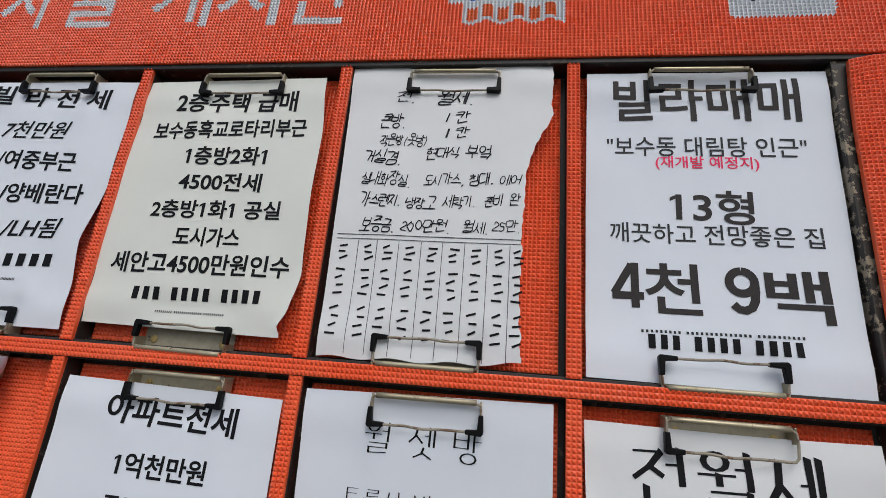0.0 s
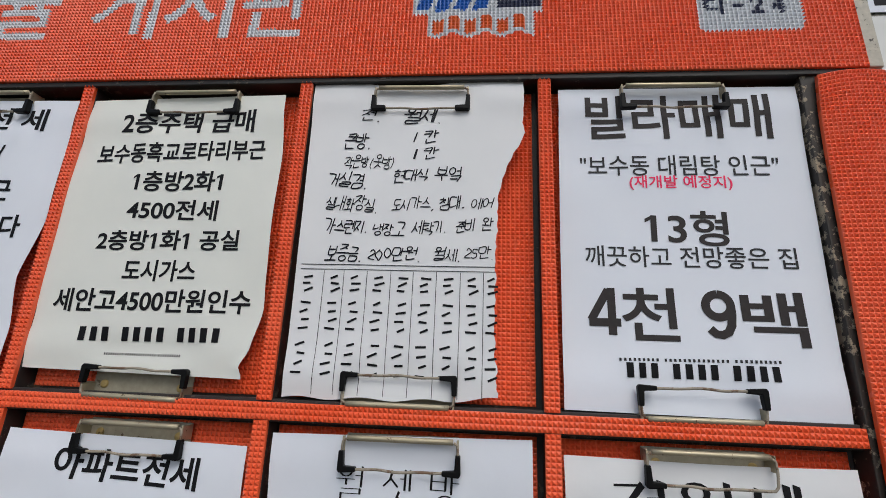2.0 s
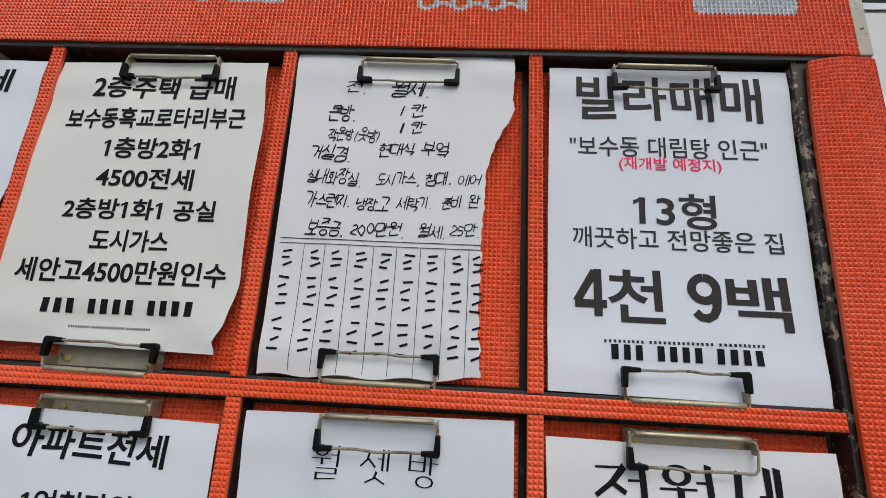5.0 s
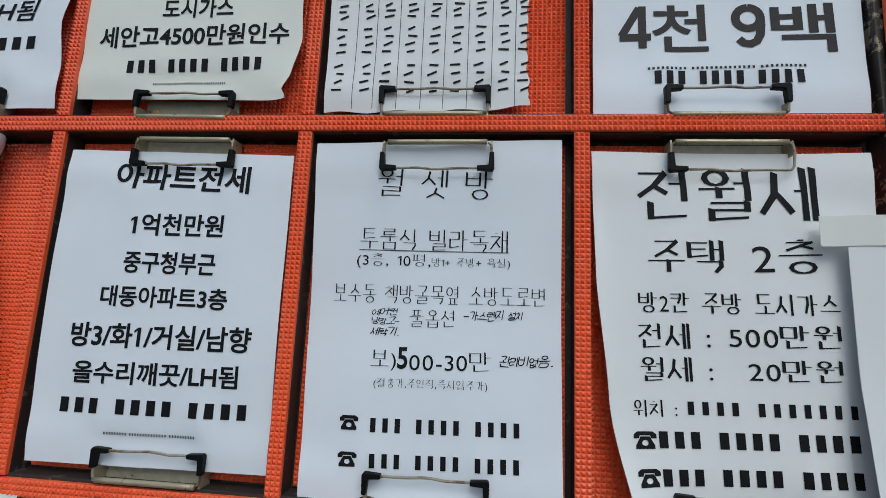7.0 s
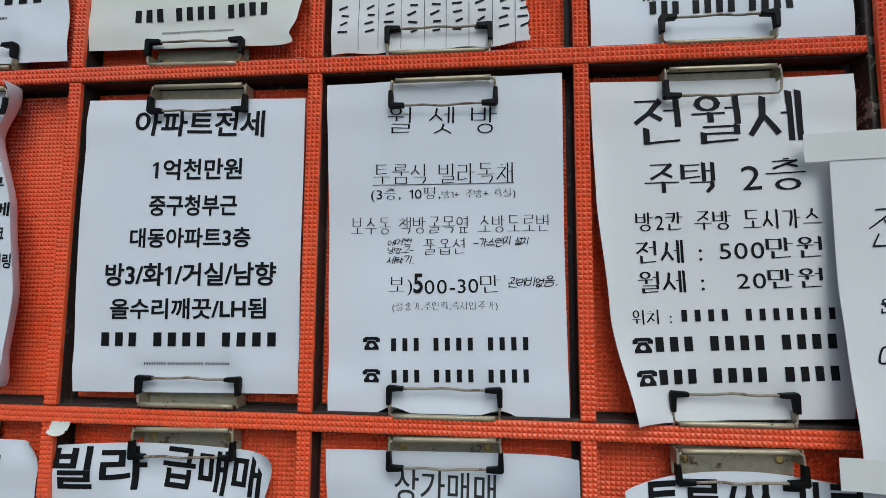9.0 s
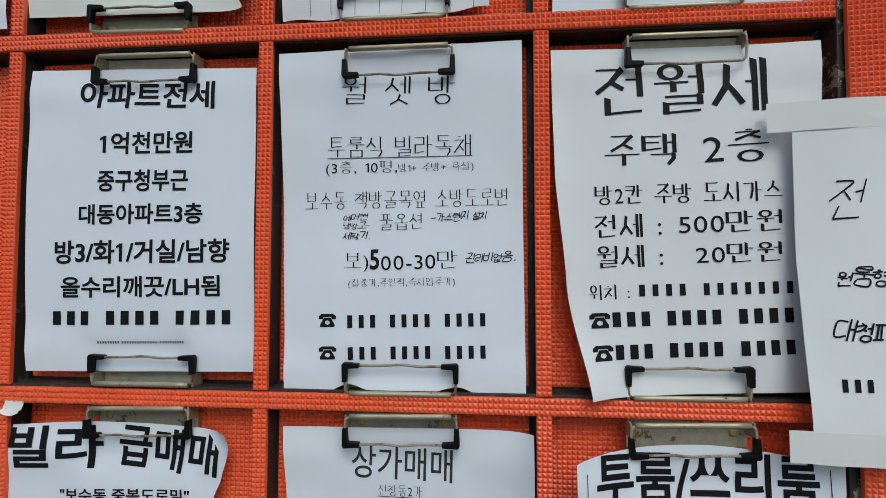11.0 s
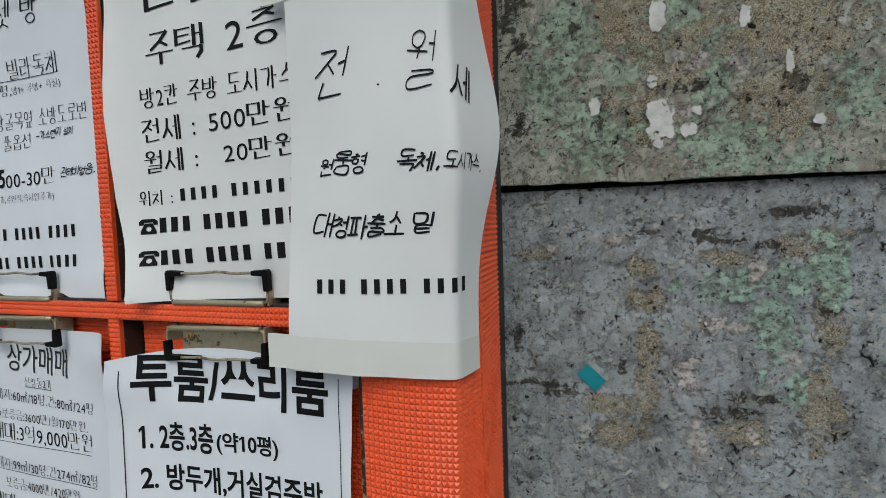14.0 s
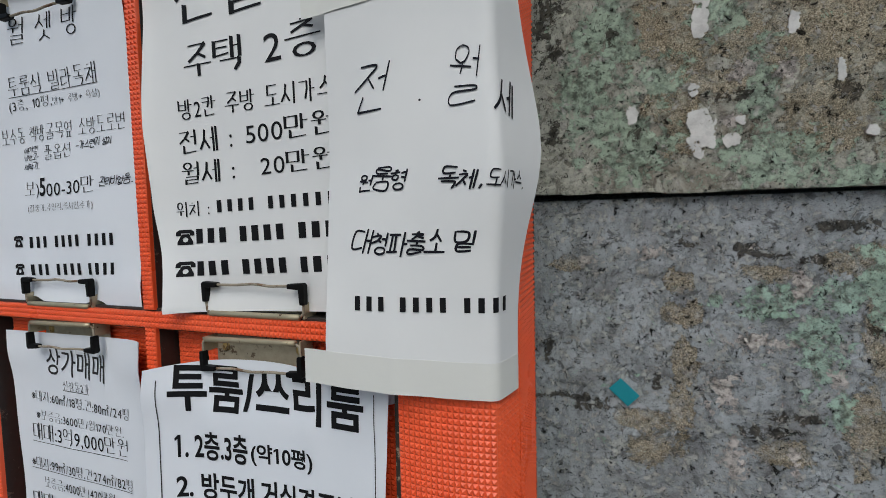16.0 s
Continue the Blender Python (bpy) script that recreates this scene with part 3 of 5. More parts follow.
def penned(text, width, seed):
    """A line of pen-stroke lettering: vertices and faces, not yet scaled."""
    rng = random.Random(seed)
    verts, faces, x = [], [], 0.0
    for ch in text:
        if ch == " ":
            x += 0.5
            continue
        adv, size, drop = 1.0, 1.0, 0.0
        if 0xAC00 <= ord(ch) <= 0xD7A3:
            lines = syllable(ch)
        elif ch in SIGNS:
            lines, adv = strokes_in(SIGNS[ch], (0, 0, 0.55, 0.85)), 0.62
        else:
            co, fs = glyphs(ch)
            k = len(verts)
            tall = co[:, 1].max() if ch.isdigit() else 0.73
            verts += [(x + u / tall * 0.86 - co[:, 0].min(), v / tall * 0.86) for u, v in co]
            faces += [tuple(k + q for q in f) for f in fs]
            x += (co[:, 0].max() - co[:, 0].min()) / tall * 0.86 + 0.10
            continue
        size, drop = rng.uniform(0.82, 1.08), rng.uniform(-0.08, 0.1)
        for line in lines:
            soft = softened(line, rng, 0.05 if len(line) < 9 else 0.012)
            ribbon([(x + (u + 0.22 * v) * size, v * size + drop) for u, v in soft], width, verts, faces)
        x += adv * size * 0.98
    return np.array(verts), faces


def serif_line(text, width):
    """Light book lettering: each syllable drawn at its place along the line."""
    verts, faces, x = [], [], 0.0
    for ch in text:
        if ch == " ":
            x += 0.55
            continue
        if 0xAC00 <= ord(ch) <= 0xD7A3:
            for line in syllable(ch):
                if len(line) > 8:
                    ribbon([(x + u, v) for u, v in line], width, verts, faces, True)
                else:
                    for a, b in zip(line, line[1:]):
                        ribbon([(x + a[0], a[1]), (x + b[0], b[1])], width, verts, faces, True)
            x += 1.14
        else:
            co, fs = glyphs(ch)
            k, lo = len(verts), co[:, 0].min()
            verts += [(x + (u - lo) * 1.15, v * 1.15 + 0.04) for u, v in co]
            faces += [tuple(k + q for q in f) for f in fs]
            x += (co[:, 0].max() - lo) * 1.15 + 0.14
    return np.array(verts), faces


def poster_figure(figure):
    """A heavy four or nine in plain strokes."""
    if figure == "4":
        lines = [[(0.50, 0.0), (0.50, 1.0)], [(0.44, 0.96), (0.06, 0.30)], [(0.02, 0.26), (0.68, 0.26)]]
    else:
        ring = [(0.34 + 0.24 * math.sin(a * math.pi / 12), 0.68 + 0.24 * math.cos(a * math.pi / 12)) for a in range(25)]
        lines = [ring, [(0.58, 0.68), (0.58, 0.50), (0.55, 0.28), (0.48, 0.14), (0.36, 0.08), (0.24, 0.10), (0.14, 0.20)]]
    verts, faces = [], []
    for line in lines:
        base = len(verts)
        for i, p in enumerate(line):
            a, b = line[max(i - 1, 0)], line[min(i + 1, len(line) - 1)]
            if line[0] == line[-1] and i in (0, len(line) - 1):
                a, b = line[-2], line[1]
            d = Vector((b[0] - a[0], b[1] - a[1])).normalized() * 0.085
            verts += [(p[0] - d.y, p[1] + d.x), (p[0] + d.y, p[1] - d.x)]
        faces += [(base + 2 * i, base + 2 * i + 1, base + 2 * i + 3, base + 2 * i + 2) for i in range(len(line) - 1)]
    return np.array(verts), faces


def telephone():
    """A small desk telephone: handset, body and an open dial."""
    verts = [(0, 0.60), (0, 0.84), (0.16, 1), (0.84, 1), (1, 0.84), (1, 0.60), (0.76, 0.60), (0.73, 0.77), (0.27, 0.77), (0.24, 0.60)]
    faces = [(0, 1, 8, 9), (1, 2, 8), (2, 3, 7, 8), (3, 4, 7), (4, 5, 6, 7)]
    k = len(verts)
    verts += [(0.70, 0.71), (0.92, 0.20), (0.92, 0.0), (0.5, 0.0), (0.08, 0.0), (0.08, 0.20), (0.30, 0.71), (0.5, 0.71)]
    verts += [(0.5 + 0.15 * math.cos(a), 0.34 + 0.17 * math.sin(a)) for a in (math.pi * q / 180 for q in (45, 0, -45, -90, -135, 180, 135, 90))]
    faces += [(k + i, k + (i + 1) % 8, k + 8 + (i + 1) % 8, k + 8 + i) for i in range(8)]
    return np.array(verts), faces


def bars(groups, fill=0.62):
    """Plain upright bars in the unit square: one for each figure, in groups; fill 1: a continuous line."""
    verts, faces, x = [], [], 0.0
    for g in groups:
        for _ in range(g):
            k = len(verts)
            verts += [(x, 0.0), (x + fill, 0.0), (x + fill, 1.0), (x, 1.0)]
            faces.append((k, k + 1, k + 2, k + 3))
            x += 1.0
        x += 0.75 if fill < 1 else 0.0
    return np.array(verts), faces


def refined(pts, faces, limit=0.004):
    """Splits faces until no edge is longer than limit, so that ink can follow a bent sheet."""
    pts, mids, out = list(pts), {}, []
    todo = [(f[0], f[k], f[k + 1]) for f in faces for k in range(1, len(f) - 1)]
    while todo:
        f = todo.pop()
        size, k = max((math.dist(pts[f[q]], pts[f[(q + 1) % 3]]), q) for q in range(3))
        if size <= limit:
            out.append(f)
            continue
        a, b, c = f[k], f[(k + 1) % 3], f[(k + 2) % 3]
        key = (min(a, b), max(a, b))
        if key not in mids:
            mids[key] = len(pts)
            pts.append(((pts[a][0] + pts[b][0]) / 2, (pts[a][1] + pts[b][1]) / 2))
        todo += [(a, mids[key], c), (mids[key], b, c)]
    return pts, out


def letters_of(co, fs):
    """Splits a line of lettering into its letters: strokes that stand above one another belong together."""
    root = list(range(len(co)))

    def find(i):
        while root[i] != i:
            root[i] = root[root[i]]
            i = root[i]
        return i

    for f in fs:
        for i in f[1:]:
            root[find(i)] = find(f[0])
    strokes = {}
    for f in fs:
        strokes.setdefault(find(f[0]), []).append(f)
    spans = sorted((min(co[i][0] for f in g for i in f), max(co[i][0] for f in g for i in f), k) for k, g in strokes.items())
    letters, end = [], -1e9
    for lo, hi, k in spans:
        if lo > end - 0.02 or not letters:
            letters.append([])
        letters[-1] += strokes[k]
        end = max(end, hi) if len(letters[-1]) > len(strokes[k]) else hi
    return letters


def write(sheet, rows, surface, lift=0.00045):
    """Sets lines of writing on a sheet: (style, words, x, z, width, height, lean)."""
    for n, (style, words, x, z, w, h, lean) in enumerate(rows):
        ink, name = INK, "printed_line"
        if style == "B":
            co, fs = glyphs(words, 0.022)
        elif style == "K":
            co, fs = poster_figure(words)
            ink, name = FADED_INK, "printed_letter"
        elif style == "D":
            co, fs = glyphs(words, 0.016)
            ink = FADED_INK
        elif style == "I":
            co, fs = glyphs(words, 0.012, 0.25)
        elif style == "R":
            co, fs = glyphs(words, 0.012)
            ink = RED_INK
        elif style == "G":
            co, fs = glyphs(words, 0.006)
            ink = GREY_INK
        elif style == "M":
            co, fs = serif_line(words, 0.062)
        elif style == "V":
            co, fs = serif_line(words, 0.098)
        elif style == "H":
            co, fs = penned(words, 0.104 if h < 0.03 else 0.042, n * 7 + len(words))
            ink, name = PEN, "handwritten_line"
        elif style == "T":
            co, fs = telephone()
            name = "telephone_sign"
        elif style == "P":
            co, fs = bars((3, 4, 4), 0.56)
            h *= 0.85
            name = "number_bar"
        elif style == "Q":
            co, fs = bars((3, 4, 4), 0.44)
            h *= 0.85
            name = "number_bar"
        elif style == "A":
            co, fs = bars((4, 7), 0.42)
            name = "address_bar"
        elif style == "Z":
            co, fs = bars((1,))
            name = "number_bar"
        else:
            co, fs = bars((1,), 1.0) if style == "U" else bars((9, 14, 10), 0.5)
            name = "underline" if style == "U" else "small_print_bar"
            ink = GREY_INK
        lo, hi = co.min(0), co.max(0)
        uv = (co - (lo + hi) / 2) / np.maximum(hi - lo, 1e-6) * np.array([w, h])
        c, s = math.cos(radians(lean)), math.sin(radians(lean))
        spots = [(x + u * c - v * s, z + u * s + v * c) for u, v in uv]
        if style in "PQA":
            batches = [[f] for f in fs]
        elif h >= 0.0135 and name in ("printed_line", "handwritten_line"):
            batches, name = letters_of(co, fs), name.replace("line", "letter")
        else:
            batches = [fs]
        for batch in batches:
            used = sorted({i for f in batch for i in f})
            at = {i: k for k, i in enumerate(used)}
            flat, bits = refined([spots[i] for i in used], [tuple(at[i] for i in f) for f in batch])
            ob = part(name, mesh_of(name, [surface(u, v, lift) for u, v in flat], bits, ink), sheet)
            if name in ("printed_line", "handwritten_line", "small_print_bar"):
                tagged(ob, kind="stuff")


# ---- the board ----
CELL = 0.238
RAILS = (1.511, 1.193, 0.875)
DIVIDERS = (-0.714, -0.476, -0.238, 0.0)
board = thing("notice_board", "orange studded rubber notice board with three rows of cells", "notice board", at=(-0.24, 0.1, 0.8))
board_inv = Matrix.Translation((0.24, -0.1, -0.8))


def fixed(name, me, label="", parent=None):
    ob = part(name, me, parent or board, label)
    if parent is None:
        ob.matrix_parent_inverse = board_inv
    return ob


fixed("casing", box_mesh("casing", (-0.775, 0.0215, 0.80), (0.292, WALL_Y - 0.003, 2.03), IRON, 0.002), "blackened iron casing")
fixed("leg", box_mesh("leg", (-0.77, 0.10, 0.0), (-0.72, 0.15, 0.801), IRON, 0.002))
fixed("leg", box_mesh("leg", (0.235, 0.10, 0.0), (0.285, 0.15, 0.801), IRON, 0.002))
tops = (1.829, 1.504, 1.186)
for row in range(3):
    for d in DIVIDERS:
        z0, z1 = RAILS[row] + 0.0115, tops[row] - 0.005
        x0, x1 = d + 0.0085, d + CELL - 0.0105
        fixed("cell_panel", stud_mesh("cell_panel", (x0, 0.0195, z0), (1, 0, 0), (0, 0, 1), (0, -1, 0), x1 - x0, z1 - z0))
        bar = fixed("divider", box_mesh("divider", (d - 0.0056, 0.003, RAILS[row] - 0.004), (d + 0.0066, 0.0212, tops[row] + 0.004), IRON, 0.0006), "blackened iron divider")
        fixed("rubber_strip", stud_mesh("rubber_strip", (d - 0.0062, -0.0005, RAILS[row] + 0.0085), (1, 0, 0), (0, 0, 1), (0, -1, 0), 0.0124, tops[row] - RAILS[row] - 0.0095 + 0.002 * random.random(), 0.0035), "orange studded rubber strip", bar)
    bar = fixed("rail", box_mesh("rail", (-0.715, 0.002, RAILS[row] - 0.0085), (0.2285, 0.0212, RAILS[row] + 0.0095), IRON, 0.0006), "blackened iron rail")
    fixed("rubber_strip", stud_mesh("rubber_strip", (-0.715, -0.0015, RAILS[row] - 0.0068), (1, 0, 0), (0, 0, 1), (0, -1, 0), 0.945, 0.0138, 0.0035), "orange studded rubber strip", bar)
fixed("apron", stud_mesh("apron", (-0.715, 0.0, 0.80), (1, 0, 0), (0, 0, 1), (0, -1, 0), 0.945, 0.064))
post = box_mesh("post", (0.2285, 0.001, 0.80), (0.2425, 0.0212, 1.8295), CHIPPED, 0.001)
for v in post.vertices:
    v.co.x += 0.0062 if v.co.z > 1.5 else -0.002
fixed("post", post, "iron post with chipped cream paint")
fixed("post", box_mesh("post", (-0.732, 0.001, 0.80), (-0.7155, 0.0212, 1.8295), CHIPPED, 0.001), "iron post with chipped cream paint")
fixed("head_bar", box_mesh("head_bar", (-0.73, -0.002, 1.8265), (0.3, 0.0212, 1.836), IRON, 0.0008))
fixed("corner_post", box_mesh("corner_post", (0.2925, -0.004, 1.832), (0.3065, WALL_Y - 0.004, 2.03), CREAM_IRON, 0.0015), "flaking cream-painted iron corner")


def spread(z):
    """The frame opens a little towards its top."""
    return 0.020 * max(0.0, z - 1.50)


def stile_bow(s, t):
    top = max(0.0, (t - 0.93) / 0.10)
    return (spread(0.80 + t) * (1 - s / 0.071) + 0.004 * top * top * (1 - s / 0.071), -0.003 * math.sin(math.pi * s / 0.071), -0.004 * (1 - s / 0.071) ** 3 * (1 if t > 1.0 else 0))


stile = fixed("stile", stud_mesh("stile", (0.2355, -0.0055, 0.80), (1, 0, 0), (0, 0, 1), (0, -1, 0), 0.0680, 1.027, 0.004, bow=stile_bow))
fixed("stile_return", stud_mesh("stile_return", (0.3036, -0.0050, 0.80), Vector((0.0070, 0.033, 0)).normalized(), (0, 0, 1), Vector((0.033, -0.0070, 0)).normalized(), 0.0337, 1.027, 0.003))
fixed("stile_side", stud_mesh("stile_side", (0.3112, 0.0310, 0.80), (0, 1, 0), (0, 0, 1), (1, 0, 0), 0.0590, 1.027, 0.003))
fixed("side_board", box_mesh("side_board", (0.2935, 0.0215, 0.80), (0.3079, 0.0895, 1.8260), IRON, 0.001), "blackened iron side")
fixed("stile", stud_mesh("stile", (-0.790, -0.0055, 0.80), (1, 0, 0), (0, 0, 1), (0, -1, 0), 0.0640, 1.027, 0.004))


# header: the print follows the studs
def inside(tri, x, z):
    (ax, az), (bx, bz), (cx, cz) = tri
    d1 = (x - bx) * (az - bz) - (ax - bx) * (z - bz)
    d2 = (x - cx) * (bz - cz) - (bx - cx) * (z - cz)
    d3 = (x - ax) * (cz - az) - (cx - ax) * (z - az)
    return not ((d1 < 0 or d2 < 0 or d3 < 0) and (d1 > 0 or d2 > 0 or d3 > 0))


def triangles_of(words, x, z, w, h, lean, weight=0.0):
    co, fs = glyphs(words, weight)
    lo, hi = co.min(0), co.max(0)
    uv = (co - (lo + hi) / 2) / (hi - lo) * np.array([w, h])
    c, s = math.cos(radians(lean)), math.sin(radians(lean))
    pts = [(x + u * c - v * s, z + u * s + v * c) for u, v in uv]
    return [(pts[f[0]], pts[f[k]], pts[f[k + 1]]) for f in fs for k in range(1, len(f) - 1)]


HEAD_X, HEAD_Z = -0.79, 1.832
title = []
for words, x, z in (("자", -0.666, 1.934), ("율", -0.574, 1.933), ("게", -0.454, 1.931), ("시", -0.3685, 1.929), ("판", -0.2805, 1.928)):
    title += triangles_of(words, x, z, 0.078, 0.094, -1.5, 0.012)
number = []
for words, x, z, w, h in (("다", 0.1665, 1.9045, 0.0220, 0.0200), ("-", 0.1872, 1.9035, 0.0095, 0.0046), ("2", 0.2050, 1.9035, 0.0125, 0.0185), ("4", 0.2245, 1.9030, 0.0145, 0.0185)):
    number += triangles_of(words, x, z, w, h, -1.0, 0.03)


def head_paint(s, t):
    x, z = HEAD_X + s, HEAD_Z + t
    if 0.149 < x < 0.245 and 1.8745 < z < 1.941:
        cx, cz = max(0.0, abs(x - 0.197) - 0.040), max(0.0, 1.8825 - z)
        if math.hypot(cx, cz) < 0.0085:
            return 2 if any(inside(q, x, z) for q in number) else 1
    if -0.72 < x < -0.23 and 1.87 < z < 1.99:
        return 1 if any(inside(q, x, z) for q in title) else 0
    # emblem: plain shapes in its colours
    if -0.14 < x < 0.0 and 1.87 < z < 1.95:
        wave = 0.003 * math.sin(x * 190)
        if -0.130 < x < -0.052 and 1.908 + wave * 0.4 < z < 1.934 - wave:
            return 3 if (x - 0.35 * (z - 1.91) + 0.13) / 0.0195 % 1 < 0.72 else 1
        if -0.046 < x < -0.002 and 1.9085 < z < 1.9195:
            return 2
        if -0.112 < x < -0.014 and 1.882 + wave < z < 1.898 + wave:
            return 4 if (x + 0.112) / 0.0165 % 1 < 0.70 else 1
        if (-0.134 < x < 0.002 and 1.904 < z < 1.938) or (-0.117 < x < -0.009 and 1.877 + wave < z < 1.905):
            return 1
    return 0


fixed("header_panel", stud_mesh("header_panel", (HEAD_X, -0.0045, HEAD_Z), (1, 0, 0), (0, 0, 1), (0, -1, 0), 1.0835, 0.198, 0.004,
                                mats=[ORANGE, PRINT_WHITE, PRINT_NAVY, PRINT_BLUE, PRINT_ORANGE], paint=head_paint), "orange studded header with white printed title")


# ---- spring clips ----
def clip_mesh_parts(bare=False):
    t = thing("spring_clip", "tarnished nickel spring clip with black corner sleeves", "clip", "clips on the board")
    plate = part("plate", box_mesh("plate", (-0.049, 0.0125, -0.021), (0.049, 0.0138, 0.003), RUSTED, 0.0004), t, "flat back plate with rust stains")
    roll = [(-0.0448 + 0.0896 * k / 8, -0.0012, 0.0006) for k in range(9)]
    part("roll_bar", tube_mesh("roll_bar", roll, 0.0023, NICKEL, 14), t)
    for sx in (-1, 1):
        part("cheek", box_mesh("cheek", (sx * 0.0485 - 0.0008, -0.0010, -0.010), (sx * 0.0485 + 0.0008, 0.0135, 0.002), NICKEL, 0.0004), plate)
        disc = []
        for r, y in ((0.0036, 0.0128), (0.0036, 0.0112), (0.0022, 0.0108), (0.0001, 0.0106)):
            disc += [(sx * 0.038 + r * math.cos(a * math.pi / 6), y, -0.0085 + r * math.sin(a * math.pi / 6)) for a in range(12)]
        part("rivet", mesh_of("rivet", disc, [(12 * j + k, 12 * j + (k + 1) % 12, 12 * j + 12 + (k + 1) % 12, 12 * j + 12 + k) for j in range(3) for k in range(12)], BRASS, smooth=True), plate, "brass rivet")
    pts = [(-0.0455, -0.0012, 0), (-0.0485, -0.0012, -0.002), (-0.0490, -0.0012, -0.010), (-0.0480, -0.0012, -0.0195), (-0.0455, -0.0012, -0.0222)]
    for k in range(1, 18):
        s = k / 18
        dip = 0.0010 * math.exp(-((s - 0.5) / 0.12) ** 2) - 0.0005 * math.exp(-((s - 0.30) / 0.07) ** 2)
        pts.append((-0.0455 + 0.091 * s, -0.0012 + 0.0006 * math.sin(math.pi * s), -0.0224 - dip))
    pts += [(0.0455, -0.0012, -0.0222), (0.0480, -0.0012, -0.0195), (0.0490, -0.0012, -0.010), (0.0485, -0.0012, -0.002), (0.0455, -0.0012, 0)]
    loop = part("wire_loop", tube_mesh("wire_loop", pts, 0.0011, WIRE, 8), t, "bent nickel wire")
    for sx in (-1, 1):
        if bare and sx > 0:
            continue
        shape = [(0.0510, -0.0088), (0.0470, -0.0088), (0.0462, -0.0200), (0.0360, -0.0206), (0.0360, -0.0242), (0.0498, -0.0251), (0.0514, -0.0232)]
        bm = bmesh.new()
        f = bm.faces.new([bm.verts.new((sx * x, -0.0040, z)) for x, z in shape])
        ext = bmesh.ops.extrude_face_region(bm, geom=[f])
        bmesh.ops.translate(bm, verts=[v for v in ext["geom"] if isinstance(v, bmesh.types.BMVert)], vec=(0, 0.0058, 0))
        bmesh.ops.recalc_face_normals(bm, faces=bm.faces[:])
        bmesh.ops.bevel(bm, geom=bm.edges[:], offset=0.0009, segments=2, affect="EDGES", profile=0.6)
        me = bpy.data.meshes.new("corner_sleeve")
        bm.to_mesh(me)
        bm.free()
        me.materials.append(SLEEVE)
        part("corner_sleeve", me, loop, "black plastic sleeve")
    for o in t.children_recursive:
        for v in o.data.vertices:
            v.co.x *= 0.95
    return t


clip_y = 0.0
first = clip_mesh_parts()
first.matrix_basis = pose(-0.3546, clip_y, 1.8170)
for x, z, turned, lean in ((-0.5870, 1.8205, 0, 0.5), (-0.1200, 1.8185, 0, 0.6), (0.1190, 1.8170, 0, 0.4),
                           (-0.5900, 1.5220, 1, 0), (-0.3565, 1.5175, 1, 1.0), (-0.1250, 1.5200, 1, 0.2), (0.1150, 1.5190, 1, -0.2),
                           (-0.5930, 1.5000, 0, 0.8), (-0.3500, 1.4948, 0, 0.5), (-0.1205, 1.4932, 0, -0.3),
                           (-0.3445, 1.2050, 1, -0.3), (-0.1178, 1.2015, 1, -0.2), (0.1125, 1.2030, 1, -0.5),
                           (-0.3475, 1.1830, 0, -1.2), (-0.1175, 1.1822, 0, -1.3), (-0.585, 1.1820, 0, 0)):
    copy_thing(first, pose(x, clip_y, z, 0, 180 * turned, 0) @ pose(0, 0, 0, 0, lean, 0))
copy_thing(first, pose(0.1120, clip_y - 0.0055, 1.1830) @ pose(0, 0, 0, 0, -1.6, 0))
bare_clip = clip_mesh_parts(bare=True)
bare_clip.matrix_basis = pose(0.1162, clip_y, 1.4940)
tagged(bare_clip, "tarnished nickel spring clip with one sleeve missing")


# ---- notices ----
def along(pts, v):
    """A point on the polyline pts at v from 0 to 1, by height."""
    zs = [p[1] for p in pts]
    z = zs[0] + (zs[-1] - zs[0]) * v
    for (xa, za), (xb, zb) in zip(pts, pts[1:]):
        if zb <= z + 1e-9:
            f = (z - za) / ((zb - za) or 1)
            f = f * f * (3 - 2 * f) * 0.5 + f * 0.5
            return xa + (xb - xa) * f, z
    return pts[-1]


